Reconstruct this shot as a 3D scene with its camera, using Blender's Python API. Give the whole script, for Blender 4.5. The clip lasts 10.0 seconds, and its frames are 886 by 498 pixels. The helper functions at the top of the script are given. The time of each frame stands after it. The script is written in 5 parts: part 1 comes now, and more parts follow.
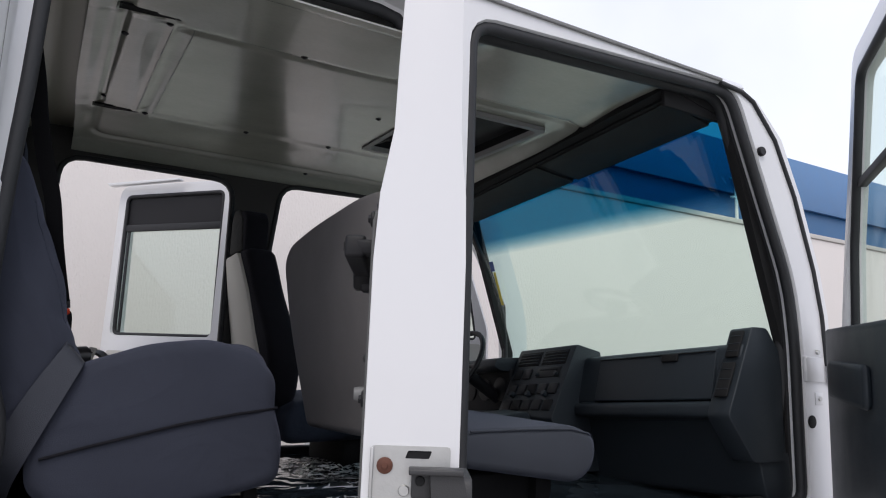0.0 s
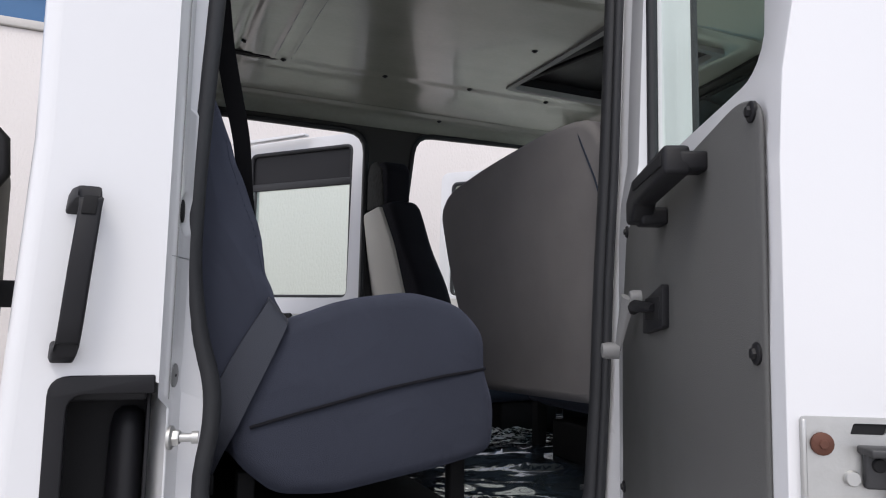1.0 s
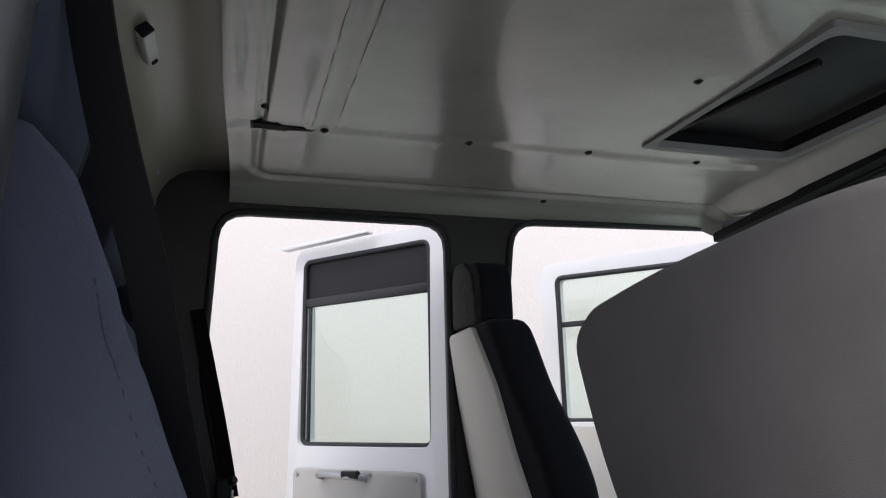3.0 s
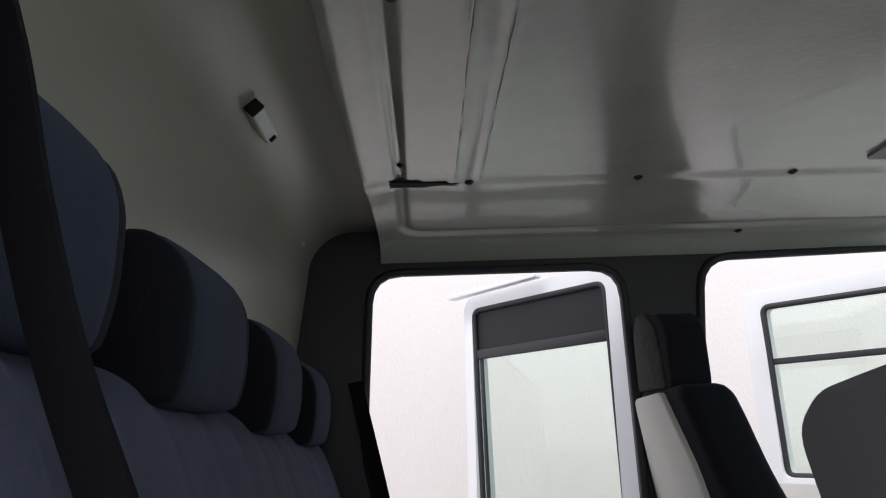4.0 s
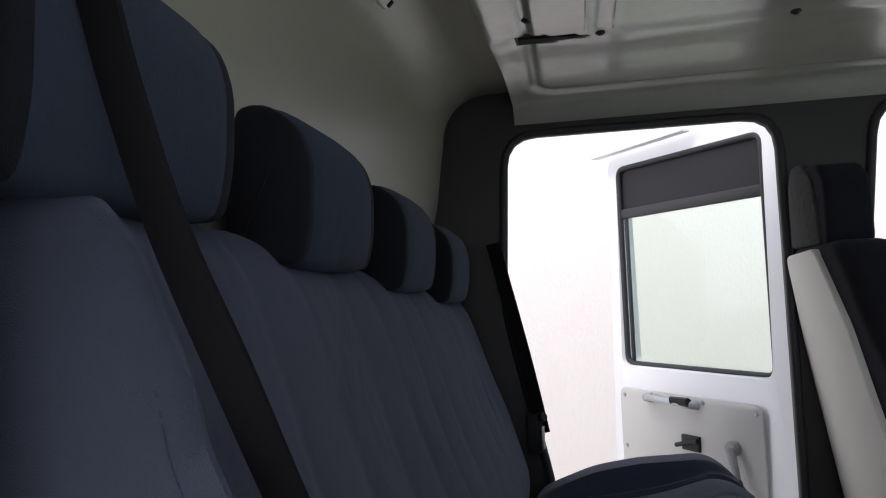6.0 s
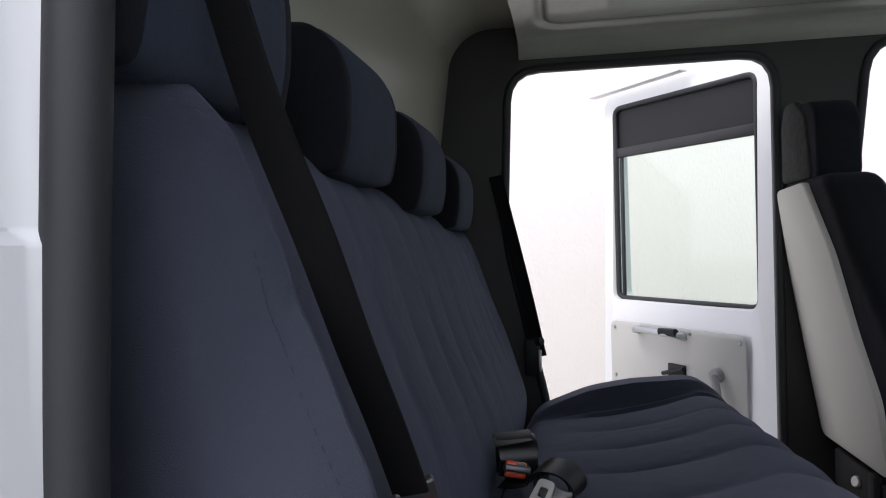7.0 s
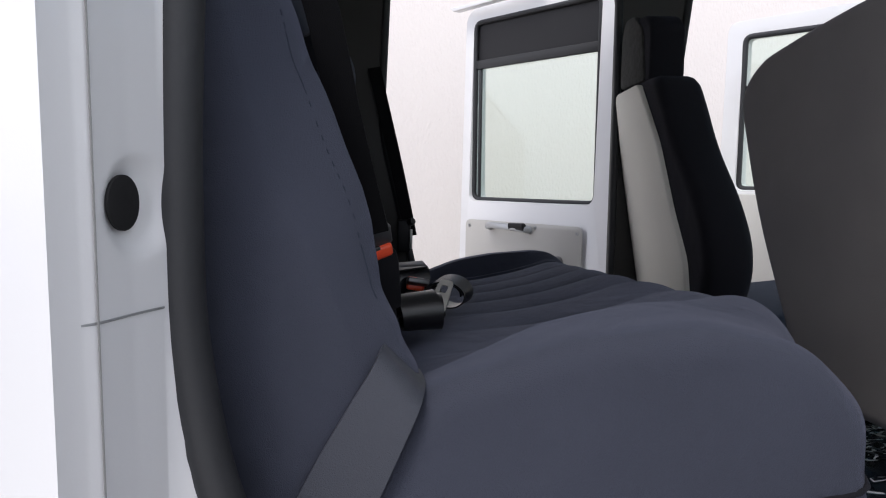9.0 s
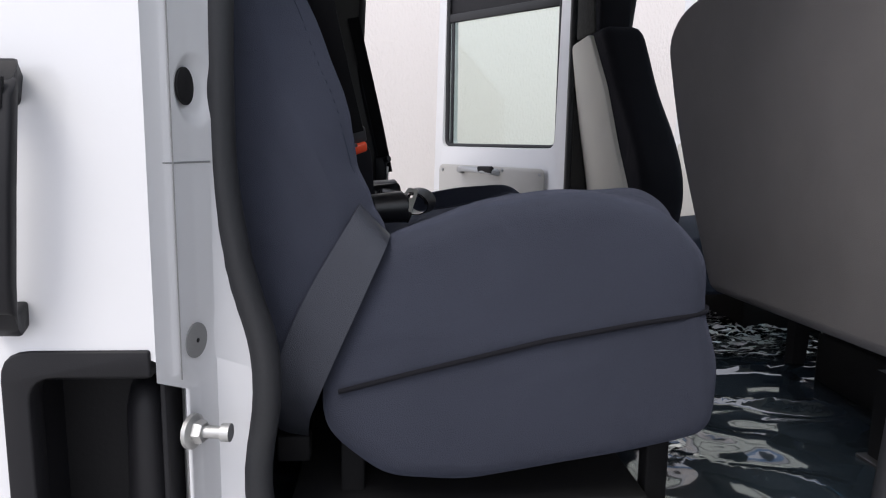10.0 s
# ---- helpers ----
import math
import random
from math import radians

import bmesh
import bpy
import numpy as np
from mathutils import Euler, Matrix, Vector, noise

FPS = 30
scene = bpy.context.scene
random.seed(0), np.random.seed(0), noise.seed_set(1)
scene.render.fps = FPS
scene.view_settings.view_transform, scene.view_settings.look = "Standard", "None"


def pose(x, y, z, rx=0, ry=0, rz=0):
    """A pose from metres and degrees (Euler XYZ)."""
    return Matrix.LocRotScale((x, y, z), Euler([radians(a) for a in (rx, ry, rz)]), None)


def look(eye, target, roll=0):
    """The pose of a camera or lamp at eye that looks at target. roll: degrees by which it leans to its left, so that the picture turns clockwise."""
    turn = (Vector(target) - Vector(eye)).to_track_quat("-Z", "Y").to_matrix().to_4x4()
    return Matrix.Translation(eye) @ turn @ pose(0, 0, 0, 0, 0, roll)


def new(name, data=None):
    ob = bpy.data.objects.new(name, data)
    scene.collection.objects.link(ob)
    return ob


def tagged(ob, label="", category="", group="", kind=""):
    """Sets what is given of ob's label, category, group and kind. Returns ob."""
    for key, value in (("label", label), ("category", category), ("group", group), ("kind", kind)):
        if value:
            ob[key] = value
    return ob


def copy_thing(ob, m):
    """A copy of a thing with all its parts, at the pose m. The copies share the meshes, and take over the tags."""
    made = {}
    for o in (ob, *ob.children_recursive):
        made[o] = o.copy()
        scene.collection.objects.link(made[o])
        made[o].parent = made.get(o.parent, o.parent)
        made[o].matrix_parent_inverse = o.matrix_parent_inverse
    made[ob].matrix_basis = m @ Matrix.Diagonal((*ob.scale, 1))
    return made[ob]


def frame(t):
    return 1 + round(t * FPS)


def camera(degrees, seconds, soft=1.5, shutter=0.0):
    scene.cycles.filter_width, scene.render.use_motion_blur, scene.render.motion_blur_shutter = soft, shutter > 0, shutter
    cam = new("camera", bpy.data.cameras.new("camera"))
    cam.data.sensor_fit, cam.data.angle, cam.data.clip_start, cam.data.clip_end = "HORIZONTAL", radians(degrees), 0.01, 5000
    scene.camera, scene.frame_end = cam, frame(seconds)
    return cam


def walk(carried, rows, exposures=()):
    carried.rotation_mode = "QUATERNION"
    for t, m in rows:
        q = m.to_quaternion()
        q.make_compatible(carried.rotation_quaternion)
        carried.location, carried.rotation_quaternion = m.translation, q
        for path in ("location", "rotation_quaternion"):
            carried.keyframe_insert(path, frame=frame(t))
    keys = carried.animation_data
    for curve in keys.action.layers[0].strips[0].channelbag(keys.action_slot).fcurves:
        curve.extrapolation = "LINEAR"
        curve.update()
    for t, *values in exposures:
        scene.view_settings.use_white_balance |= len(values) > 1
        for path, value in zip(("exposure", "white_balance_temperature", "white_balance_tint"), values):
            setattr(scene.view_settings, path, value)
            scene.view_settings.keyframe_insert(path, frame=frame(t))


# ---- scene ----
cam = camera(64.9, 10.0, soft=1.1)
PATH = [
    (0, (-0.059, -1.749, 1.688), (0.929, -0.038, 2.0), 2.2),
    (0.5, (-0.172, -1.542, 1.654), (0.69, 0.248, 1.884), 2.2),
    (1, (-0.257, -1.339, 1.656), (0.546, 0.482, 1.854), 1.2),
    (1.5, (-0.193, -1.104, 1.655), (0.4, 0.793, 1.874), -0.3),
    (2, (-0.123, -0.844, 1.706), (0.482, 1.048, 1.94), -0.1),
    (2.2, (-0.134, -0.75, 1.739), (0.493, 1.131, 2.001), -0.7),
    (3.3, (0.066, -0.296, 1.989), (0.567, 1.58, 2.466), -1.2),
    (3.5, (0.071, -0.258, 2.017), (0.443, 1.646, 2.503), -1.7),
    (4, (0.136, -0.172, 2.103), (0.199, 1.763, 2.607), -2.2),
    (4.5, (0.204, -0.111, 2.172), (0.048, 1.821, 2.663), -3.0),
    (5, (0.205, -0.114, 2.16), (-0.029, 1.822, 2.606), -3.1),
    (5.5, (0.205, -0.137, 2.131), (-0.153, 1.815, 2.384), -2.2),
    (6, (0.198, -0.178, 2.097), (-0.193, 1.779, 2.232), -2.2),
    (7.5, (0.136, -0.321, 2.02), (-0.182, 1.652, 1.957), -0.4),
    (8, (0.119, -0.38, 1.986), (-0.075, 1.608, 1.897), -0.4),
    (8.5, (0.083, -0.418, 1.919), (0.065, 1.575, 1.762), 0.5),
    (9, (0.042, -0.492, 1.871), (0.141, 1.496, 1.668), 0.6),
    (9.5, (0.036, -0.639, 1.83), (0.165, 1.34, 1.57), 0.0),
    (10, (0.06, -0.797, 1.79), (0.214, 1.173, 1.483), 0.9),
]
walk(cam, [(t, look(eye, target, roll)) for t, eye, target, roll in PATH],
     [(0.0, 0.38), (0.5, 0.58), (1.0, 0.66), (2.0, 0.74), (3.4, 0.98), (4.5, 1.08), (5.5, 1.27), (7.5, 1.29), (8.5, 1.12), (9.2, 0.95), (10.0, 0.89)])

# ---- world and light ----
world = bpy.data.worlds.new("world")
scene.world = world
world.use_nodes = True
wn = world.node_tree
for n in list(wn.nodes):
    wn.nodes.remove(n)
w_out = wn.nodes.new("ShaderNodeOutputWorld")
w_bg = wn.nodes.new("ShaderNodeBackground")
w_sky = wn.nodes.new("ShaderNodeTexSky")
w_sky.sky_type, w_sky.sun_disc = "NISHITA", False
w_sky.sun_elevation, w_sky.sun_rotation = radians(52), radians(212)
w_sky.air_density, w_sky.dust_density = 1.0, 3.0
w_mix = wn.nodes.new("ShaderNodeMix")
w_mix.data_type = "RGBA"
w_mix.inputs["Factor"].default_value = 0.8
w_co = wn.nodes.new("ShaderNodeTexCoord")
w_noise = wn.nodes.new("ShaderNodeTexNoise")
w_noise.inputs["Scale"].default_value, w_noise.inputs["Detail"].default_value = 2.2, 5
w_cloud = wn.nodes.new("ShaderNodeMix")                  # cloud cover
w_cloud.data_type = "RGBA"
w_cloud.inputs["A"].default_value, w_cloud.inputs["B"].default_value = (4.3, 4.4, 5.2, 1), (7.8, 7.8, 8.5, 1)
wn.links.new(w_co.outputs["Generated"], w_noise.inputs["Vector"])
wn.links.new(w_noise.outputs[0], w_cloud.inputs["Factor"])
wn.links.new(w_cloud.outputs["Result"], w_mix.inputs["B"])
wn.links.new(w_sky.outputs[0], w_mix.inputs["A"])
wn.links.new(w_mix.outputs["Result"], w_bg.inputs["Color"])
w_bg.inputs["Strength"].default_value = 0.15
wn.links.new(w_bg.outputs[0], w_out.inputs[0])

sun = new("sun", bpy.data.lights.new("sun", "SUN"))
sun.data.energy, sun.data.angle, sun.data.color = 0.85, radians(25), (1.0, 0.95, 0.88)
sun.matrix_world = look((-3.5, -5.7, 9.0), (0.0, 0.0, 0.0))


# ---- materials ----
def mat(name, base, rough=0.5, metal=0.0, var=0.12, scale=6.0, bump=0.08, bscale=160.0, coat=0.0, rvar=0.1, sheen=0.0, stretch=(1, 1, 1), wrinkle=0.0, spec=0.5):
    m = bpy.data.materials.new(name)
    m.use_nodes = True
    nt = m.node_tree
    p = nt.nodes["Principled BSDF"]
    co = nt.nodes.new("ShaderNodeTexCoord")
    mp = nt.nodes.new("ShaderNodeMapping")
    mp.inputs["Scale"].default_value = stretch
    nt.links.new(co.outputs["Object"], mp.inputs["Vector"])
    n1 = nt.nodes.new("ShaderNodeTexNoise")
    n1.inputs["Scale"].default_value, n1.inputs["Detail"].default_value = scale, 5
    n2 = nt.nodes.new("ShaderNodeTexNoise")
    n2.inputs["Scale"].default_value, n2.inputs["Detail"].default_value = bscale, 3
    for n in (n1, n2):
        nt.links.new(mp.outputs[0], n.inputs["Vector"])
    ramp = nt.nodes.new("ShaderNodeMix")
    ramp.data_type = "RGBA"
    ramp.inputs["A"].default_value = (*[c * (1 - var) for c in base], 1)
    ramp.inputs["B"].default_value = (*[min(1, c * (1 + var)) for c in base], 1)
    add = nt.nodes.new("ShaderNodeMath")
    add.operation = "MULTIPLY_ADD"
    add.inputs[1].default_value = 0.3
    nt.links.new(n2.outputs[0], add.inputs[0])
    half = nt.nodes.new("ShaderNodeMath")
    half.operation = "MULTIPLY"
    half.inputs[1].default_value = 0.75
    nt.links.new(n1.outputs[0], half.inputs[0])
    nt.links.new(half.outputs[0], add.inputs[2])
    nt.links.new(add.outputs[0], ramp.inputs["Factor"])
    nt.links.new(ramp.outputs["Result"], p.inputs["Base Color"])
    rr = nt.nodes.new("ShaderNodeMapRange")
    rr.inputs["To Min"].default_value, rr.inputs["To Max"].default_value = max(0.02, rough - rvar), min(1, rough + rvar)
    nt.links.new(n1.outputs[0], rr.inputs["Value"])
    nt.links.new(rr.outputs[0], p.inputs["Roughness"])
    p.inputs["Metallic"].default_value = metal
    p.inputs["Coat Weight"].default_value = coat
    p.inputs["Specular IOR Level"].default_value = spec
    p.inputs["Sheen Weight"].default_value = sheen
    p.inputs["Sheen Tint"].default_value = (0.55, 0.6, 0.85, 1)
    if bump:
        b = nt.nodes.new("ShaderNodeBump")
        b.inputs["Strength"].default_value, b.inputs["Distance"].default_value = bump, 0.0045 if name == "cream_stucco" else 0.004
        nt.links.new(n2.outputs[0], b.inputs["Height"])
        nt.links.new(b.outputs[0], p.inputs["Normal"])
        if wrinkle:
            n3 = nt.nodes.new("ShaderNodeTexNoise")
            n3.inputs["Scale"].default_value, n3.inputs["Detail"].default_value, n3.inputs["Distortion"].default_value = 5.0, 3, 0.8
            nt.links.new(co.outputs["Object"], n3.inputs["Vector"])
            b2 = nt.nodes.new("ShaderNodeBump")
            b2.inputs["Strength"].default_value, b2.inputs["Distance"].default_value = wrinkle, 0.03
            nt.links.new(n3.outputs[0], b2.inputs["Height"])
            nt.links.new(b2.outputs[0], b.inputs["Normal"])
    return m


def glass(name, tint, gloss=0.05, band=None):
    """Thin pane: tinted see-through with a mirror gloss; band = (colour, z from, z to) of a tinted top strip."""
    m = bpy.data.materials.new(name)
    m.use_nodes = True
    nt = m.node_tree
    nt.nodes.remove(nt.nodes["Principled BSDF"])
    out = nt.nodes["Material Output"]
    tr = nt.nodes.new("ShaderNodeBsdfTransparent")
    gl = nt.nodes.new("ShaderNodeBsdfGlossy")
    gl.inputs["Roughness"].default_value = 0.02
    mx = nt.nodes.new("ShaderNodeMixShader")
    mx.inputs[0].default_value = gloss
    tr.inputs["Color"].default_value = (*tint, 1)
    if band:
        co = nt.nodes.new("ShaderNodeTexCoord")
        sep = nt.nodes.new("ShaderNodeSeparateXYZ")
        mr = nt.nodes.new("ShaderNodeMapRange")
        mr.inputs["From Min"].default_value, mr.inputs["From Max"].default_value = band[1], band[2]
        mc = nt.nodes.new("ShaderNodeMix")
        mc.data_type = "RGBA"
        mc.inputs["A"].default_value, mc.inputs["B"].default_value = (*tint, 1), (*band[0], 1)
        nt.links.new(co.outputs["Object"], sep.inputs[0])
        nt.links.new(sep.outputs["Z"], mr.inputs["Value"])
        nt.links.new(mr.outputs[0], mc.inputs["Factor"])
        nt.links.new(mc.outputs["Result"], tr.inputs["Color"])
    nt.links.new(tr.outputs[0], mx.inputs[1])
    nt.links.new(gl.outputs[0], mx.inputs[2])
    nt.links.new(mx.outputs[0], out.inputs[0])
    return m


def clear_film():
    """Thin clear film: see-through, with pale noise patches painted as glints on its creases."""
    m = bpy.data.materials.new("clear_film")
    m.use_nodes = True
    nt = m.node_tree
    p = nt.nodes["Principled BSDF"]
    p.inputs["Base Color"].default_value = (0.88, 0.89, 0.88, 1)
    p.inputs["Roughness"].default_value, p.inputs["Metallic"].default_value = 0.26, 0.35
    co = nt.nodes.new("ShaderNodeTexCoord")
    ns = nt.nodes.new("ShaderNodeTexNoise")
    ns.inputs["Scale"].default_value, ns.inputs["Detail"].default_value, ns.inputs["Distortion"].default_value = 16, 4, 1.6
    mp = nt.nodes.new("ShaderNodeMapping")
    mp.inputs["Scale"].default_value, mp.inputs["Rotation"].default_value = (0.8, 2.6, 1.0), (0, 0, 0.5)
    nt.links.new(co.outputs["Object"], mp.inputs["Vector"])
    mr = nt.nodes.new("ShaderNodeMapRange")
    mr.inputs["From Min"].default_value, mr.inputs["From Max"].default_value = 0.51, 0.58
    tr = nt.nodes.new("ShaderNodeBsdfTransparent")
    mx = nt.nodes.new("ShaderNodeMixShader")
    nt.links.new(mp.outputs[0], ns.inputs["Vector"])
    nt.links.new(ns.outputs[0], mr.inputs["Value"])
    nt.links.new(mr.outputs[0], mx.inputs[0])
    nt.links.new(tr.outputs[0], mx.inputs[1])
    nt.links.new(p.outputs[0], mx.inputs[2])
    nt.links.new(mx.outputs[0], nt.nodes["Material Output"].inputs[0])
    return m


CLEARFILM = clear_film()
PAINT = mat("white_paint", (0.63, 0.632, 0.647), 0.28, var=0.008, scale=1.2, bump=0.02, bscale=400, coat=0.5, rvar=0.02)
RUBBER = mat("rubber", (0.022, 0.023, 0.026), 0.55, var=0.3, bump=0.1, spec=0.35)
TRIM = mat("black_trim", (0.011, 0.011, 0.012), 0.75, var=0.3, bump=0.1, spec=0.25)
NAVY = mat("navy_fabric", (0.037, 0.041, 0.058), 0.85, bump=0.45, bscale=700, sheen=0.18, spec=0.15, scale=5, var=0.2, wrinkle=0.45)
BLACKFAB = mat("black_fabric", (0.011, 0.011, 0.014), 0.9, var=0.2, bump=0.4, bscale=700, sheen=0.05, wrinkle=0.3, spec=0.12)
# the bench navy again, darkened for the roof's shade over the headrests
HEADNAVY = mat("shaded_navy_fabric", (0.025, 0.032, 0.047), 0.9, var=0.15, scale=9, bump=0.4, bscale=700, sheen=0.08, wrinkle=0.3, spec=0.12)
GREYBACK = mat("grey_back_cloth", (0.165, 0.156, 0.152), 0.8, var=0.24, scale=6, bump=0.35, bscale=600, sheen=0.1, spec=0.12, wrinkle=0.15)
VINYL = mat("light_vinyl", (0.62, 0.61, 0.56), 0.55, var=0.08, bump=0.1, bscale=300)
MOTTLE = mat("mottled_cloth", (0.05, 0.051, 0.05), 0.9, scale=60, bump=0.3, bscale=500, spec=0.1, var=0.9)
CEIL = mat("moulded_grey_lining", (0.31, 0.311, 0.272), 0.23, var=0.2, bscale=45, rvar=0.08, stretch=(1, 1.8, 1), scale=4, bump=0.16, spec=1.0, coat=0.35)
WALLGREY = mat("grey_liner", (0.30, 0.29, 0.233), 0.36, var=0.12, scale=3, bump=0.0, rvar=0.0, spec=1.0)
DASH = mat("dash_plastic", (0.018, 0.024, 0.031), 0.5, var=0.15, bump=0.25, bscale=600, spec=0.35)
SEATGREY = mat("grey_seat_fabric", (0.050, 0.055, 0.067), 0.85, var=0.12, bump=0.3, bscale=800, sheen=0.2, spec=0.1)
PANELDARK = mat("dark_door_panel", (0.08, 0.08, 0.078), 0.5, var=0.12, bump=0.25, bscale=500)
PANELLIGHT = mat("grey_door_panel", (0.42, 0.41, 0.39), 0.5, var=0.06, bump=0.15, bscale=400)
WEB = mat("belt_webbing", (0.006, 0.006, 0.007), 0.85, var=0.2, bump=0.2, bscale=700, spec=0.1)
WEBGLOSS = mat("glossy_webbing", (0.010, 0.010, 0.012), 0.32, var=0.2, bump=0.15, bscale=700)
WEBGREY = mat("grey_belt_webbing", (0.048, 0.052, 0.066), 0.40, var=0.1, bump=0.4, bscale=700, spec=0.2)
RED = mat("red_plastic", (0.75, 0.08, 0.03), 0.35, var=0.05)
ZINC = mat("zinc_steel", (0.50, 0.50, 0.49), 0.48, metal=0.9, var=0.15, scale=30)
RUST = mat("rusty_steel", (0.11, 0.045, 0.03), 0.7, metal=0.4, var=0.5, scale=60)
FILM = mat("plastic_film", (0.018, 0.026, 0.034), 0.09, var=0.3, bump=0.0, rvar=0.04, coat=0.6)
LAMPW = mat("white_lamp_plastic", (0.75, 0.75, 0.72), 0.4, var=0.04)
STUCCO = mat("cream_stucco", (0.60, 0.566, 0.548), 0.9, var=0.05, scale=1.2, bump=1.0, bscale=60, stretch=(1, 1, 0.5))
BLUE = mat("blue_sheet", (0.010, 0.090, 0.225), 0.45, var=0.1, scale=1.5)
CONCRETE = mat("yard_concrete", (0.42, 0.41, 0.39), 0.85, var=0.2, scale=1.5, bump=0.4, bscale=40)
COPING = mat("coping_concrete", (0.46, 0.44, 0.42), 0.85, var=0.15, scale=4, bump=0.3, bscale=60)
GREYPLASTIC = mat("grey_plastic", (0.20, 0.20, 0.20), 0.5, var=0.1, bump=0.1, bscale=300)
DARKMETAL = mat("dark_metal", (0.10, 0.10, 0.105), 0.4, metal=0.7, var=0.3, scale=40)
DARKPLASTIC = mat("black_plastic", (0.010, 0.010, 0.012), 0.5, var=0.2, bscale=500, spec=0.25, bump=0.08)
PILLARTRIM = mat("pillar_trim", (0.020, 0.019, 0.018), 0.5, var=0.25, bump=0.1, bscale=500, spec=0.4)
VISOR = mat("visor_vinyl", (0.020, 0.020, 0.021), 0.6, var=0.15, bump=0.2, bscale=500, spec=0.2)
GREYMETAL = mat("grey_metal", (0.35, 0.36, 0.37), 0.4, metal=0.6)
GLASS = glass("green_glass", (0.90, 0.95, 0.915))
GLASSWS = glass("windscreen_glass", (0.91, 1.0, 0.95), band=((0.09, 0.40, 0.54), 2.36, 2.46))


# ---- mesh helpers ----
def finish(bm, smooth=True, angle=48):
    bmesh.ops.recalc_face_normals(bm, faces=bm.faces)
    if smooth:
        for f in bm.faces:
            f.smooth = True
        for e in bm.edges:
            if len(e.link_faces) != 2 or e.calc_face_angle(0) > radians(angle):
                e.smooth = False
    return bm


def part(name, bm, material, parent=None, label="", kind="", smooth=True, category=""):
    finish(bm, smooth)
    me = bpy.data.meshes.new(name)
    bm.to_mesh(me)
    bm.free()
    me.materials.append(material)
    ob = new(name, me)
    if parent:
        ob.parent = parent
    return tagged(ob, label, category, "", kind)


def thing(name, label, category, m=None, group="", kind=""):
    ob = new(name)
    if m:
        ob.matrix_world = m
    return tagged(ob, label, category, group, kind)


def bevel(bm, r, seg=2, angle=30):
    es = [e for e in bm.edges if len(e.link_faces) == 2 and e.calc_face_angle(0) > radians(angle)]
    if r > 0:
        bmesh.ops.bevel(bm, geom=es, offset=r, segments=seg, affect="EDGES", profile=0.5, clamp_overlap=True)
    return bm


def box(x0, x1, y0, y1, z0, z1, r=0.004, seg=2, m=None):
    bm = bmesh.new()
    bmesh.ops.create_cube(bm, size=1)
    for v in bm.verts:
        v.co = Vector((x0 + (v.co.x + 0.5) * (x1 - x0), y0 + (v.co.y + 0.5) * (y1 - y0), z0 + (v.co.z + 0.5) * (z1 - z0)))
    bevel(bm, r, seg)
    if m:
        bm.transform(m)
    return bm


def lift(p, a, axis):
    """A point of a plane drawing at the height a along the axis: "y" draws in (x, z), "x" in (y, z), "z" in (x, y)."""
    u, v = p
    return Vector((u, a, v)) if axis == "y" else Vector((a, u, v)) if axis == "x" else Vector((u, v, a))


def prism(poly, a0, a1, axis="y", r=0.0, seg=2):
    bm = bmesh.new()
    lo = [bm.verts.new(lift(p, a0, axis)) for p in poly]
    hi = [bm.verts.new(lift(p, a1, axis)) for p in poly]
    bm.faces.new(lo)
    bm.faces.new(hi[::-1])
    n = len(poly)
    for i in range(n):
        bm.faces.new((lo[i], hi[i], hi[(i + 1) % n], lo[(i + 1) % n]))
    bmesh.ops.recalc_face_normals(bm, faces=bm.faces)
    return bevel(bm, r, seg)


def rounded(poly, r, n=5):
    """The polygon with its corners rounded."""
    out = []
    for i, p in enumerate(poly):
        p, a, b = Vector(p), Vector(poly[i - 1]), Vector(poly[(i + 1) % len(poly)])
        rad = r[i] if isinstance(r, (list, tuple)) else r
        if rad <= 0:
            out.append(tuple(p))
            continue
        k = min(rad, (a - p).length * 0.48, (b - p).length * 0.48)
        s, e = p + (a - p).normalized() * k, p + (b - p).normalized() * k
        for j in range(n + 1):
            t = j / n
            out.append(tuple((1 - t) ** 2 * s + 2 * t * (1 - t) * p + t * t * e))
    return out


def offset(poly, d):
    """The polygon moved outwards by d (negative: inwards)."""
    area = sum(p[0] * q[1] - q[0] * p[1] for p, q in zip(poly, poly[1:] + poly[:1]))
    sg = 1 if area > 0 else -1
    out = []
    for i, p in enumerate(poly):
        a, b = Vector(poly[i - 1]), Vector(poly[(i + 1) % len(poly)])
        t = (b - a).normalized()
        out.append((p[0] + sg * d * t.y, p[1] - sg * d * t.x))
    return out


def sheet(bm, outer, holes, a, axis):
    """A flat face with holes; returns its loops of vertices."""
    loops, edges = [], []
    for poly in [outer, *holes]:
        vs = [bm.verts.new(lift(p, a, axis)) for p in poly]
        edges += [bm.edges.new((vs[i], vs[(i + 1) % len(vs)])) for i in range(len(vs))]
        loops.append(vs)
    bmesh.ops.triangle_fill(bm, use_beauty=True, use_dissolve=False, edges=edges)
    return loops


def plate(outer, holes, a0, a1, axis="y", flare=0.0):
    """A plate with holes from a0 to a1; at a0 the holes are wider by flare."""
    bm = bmesh.new()
    fl = flare if isinstance(flare, (list, tuple)) else [flare] * len(holes)
    lo = sheet(bm, outer, [offset(h, f) if f else h for h, f in zip(holes, fl)], a0, axis)
    hi = sheet(bm, outer, holes, a1, axis)
    for l, h in zip(lo, hi):
        for i in range(len(l)):
            j = (i + 1) % len(l)
            bm.faces.new((l[i], l[j], h[j], h[i]))
    return bm


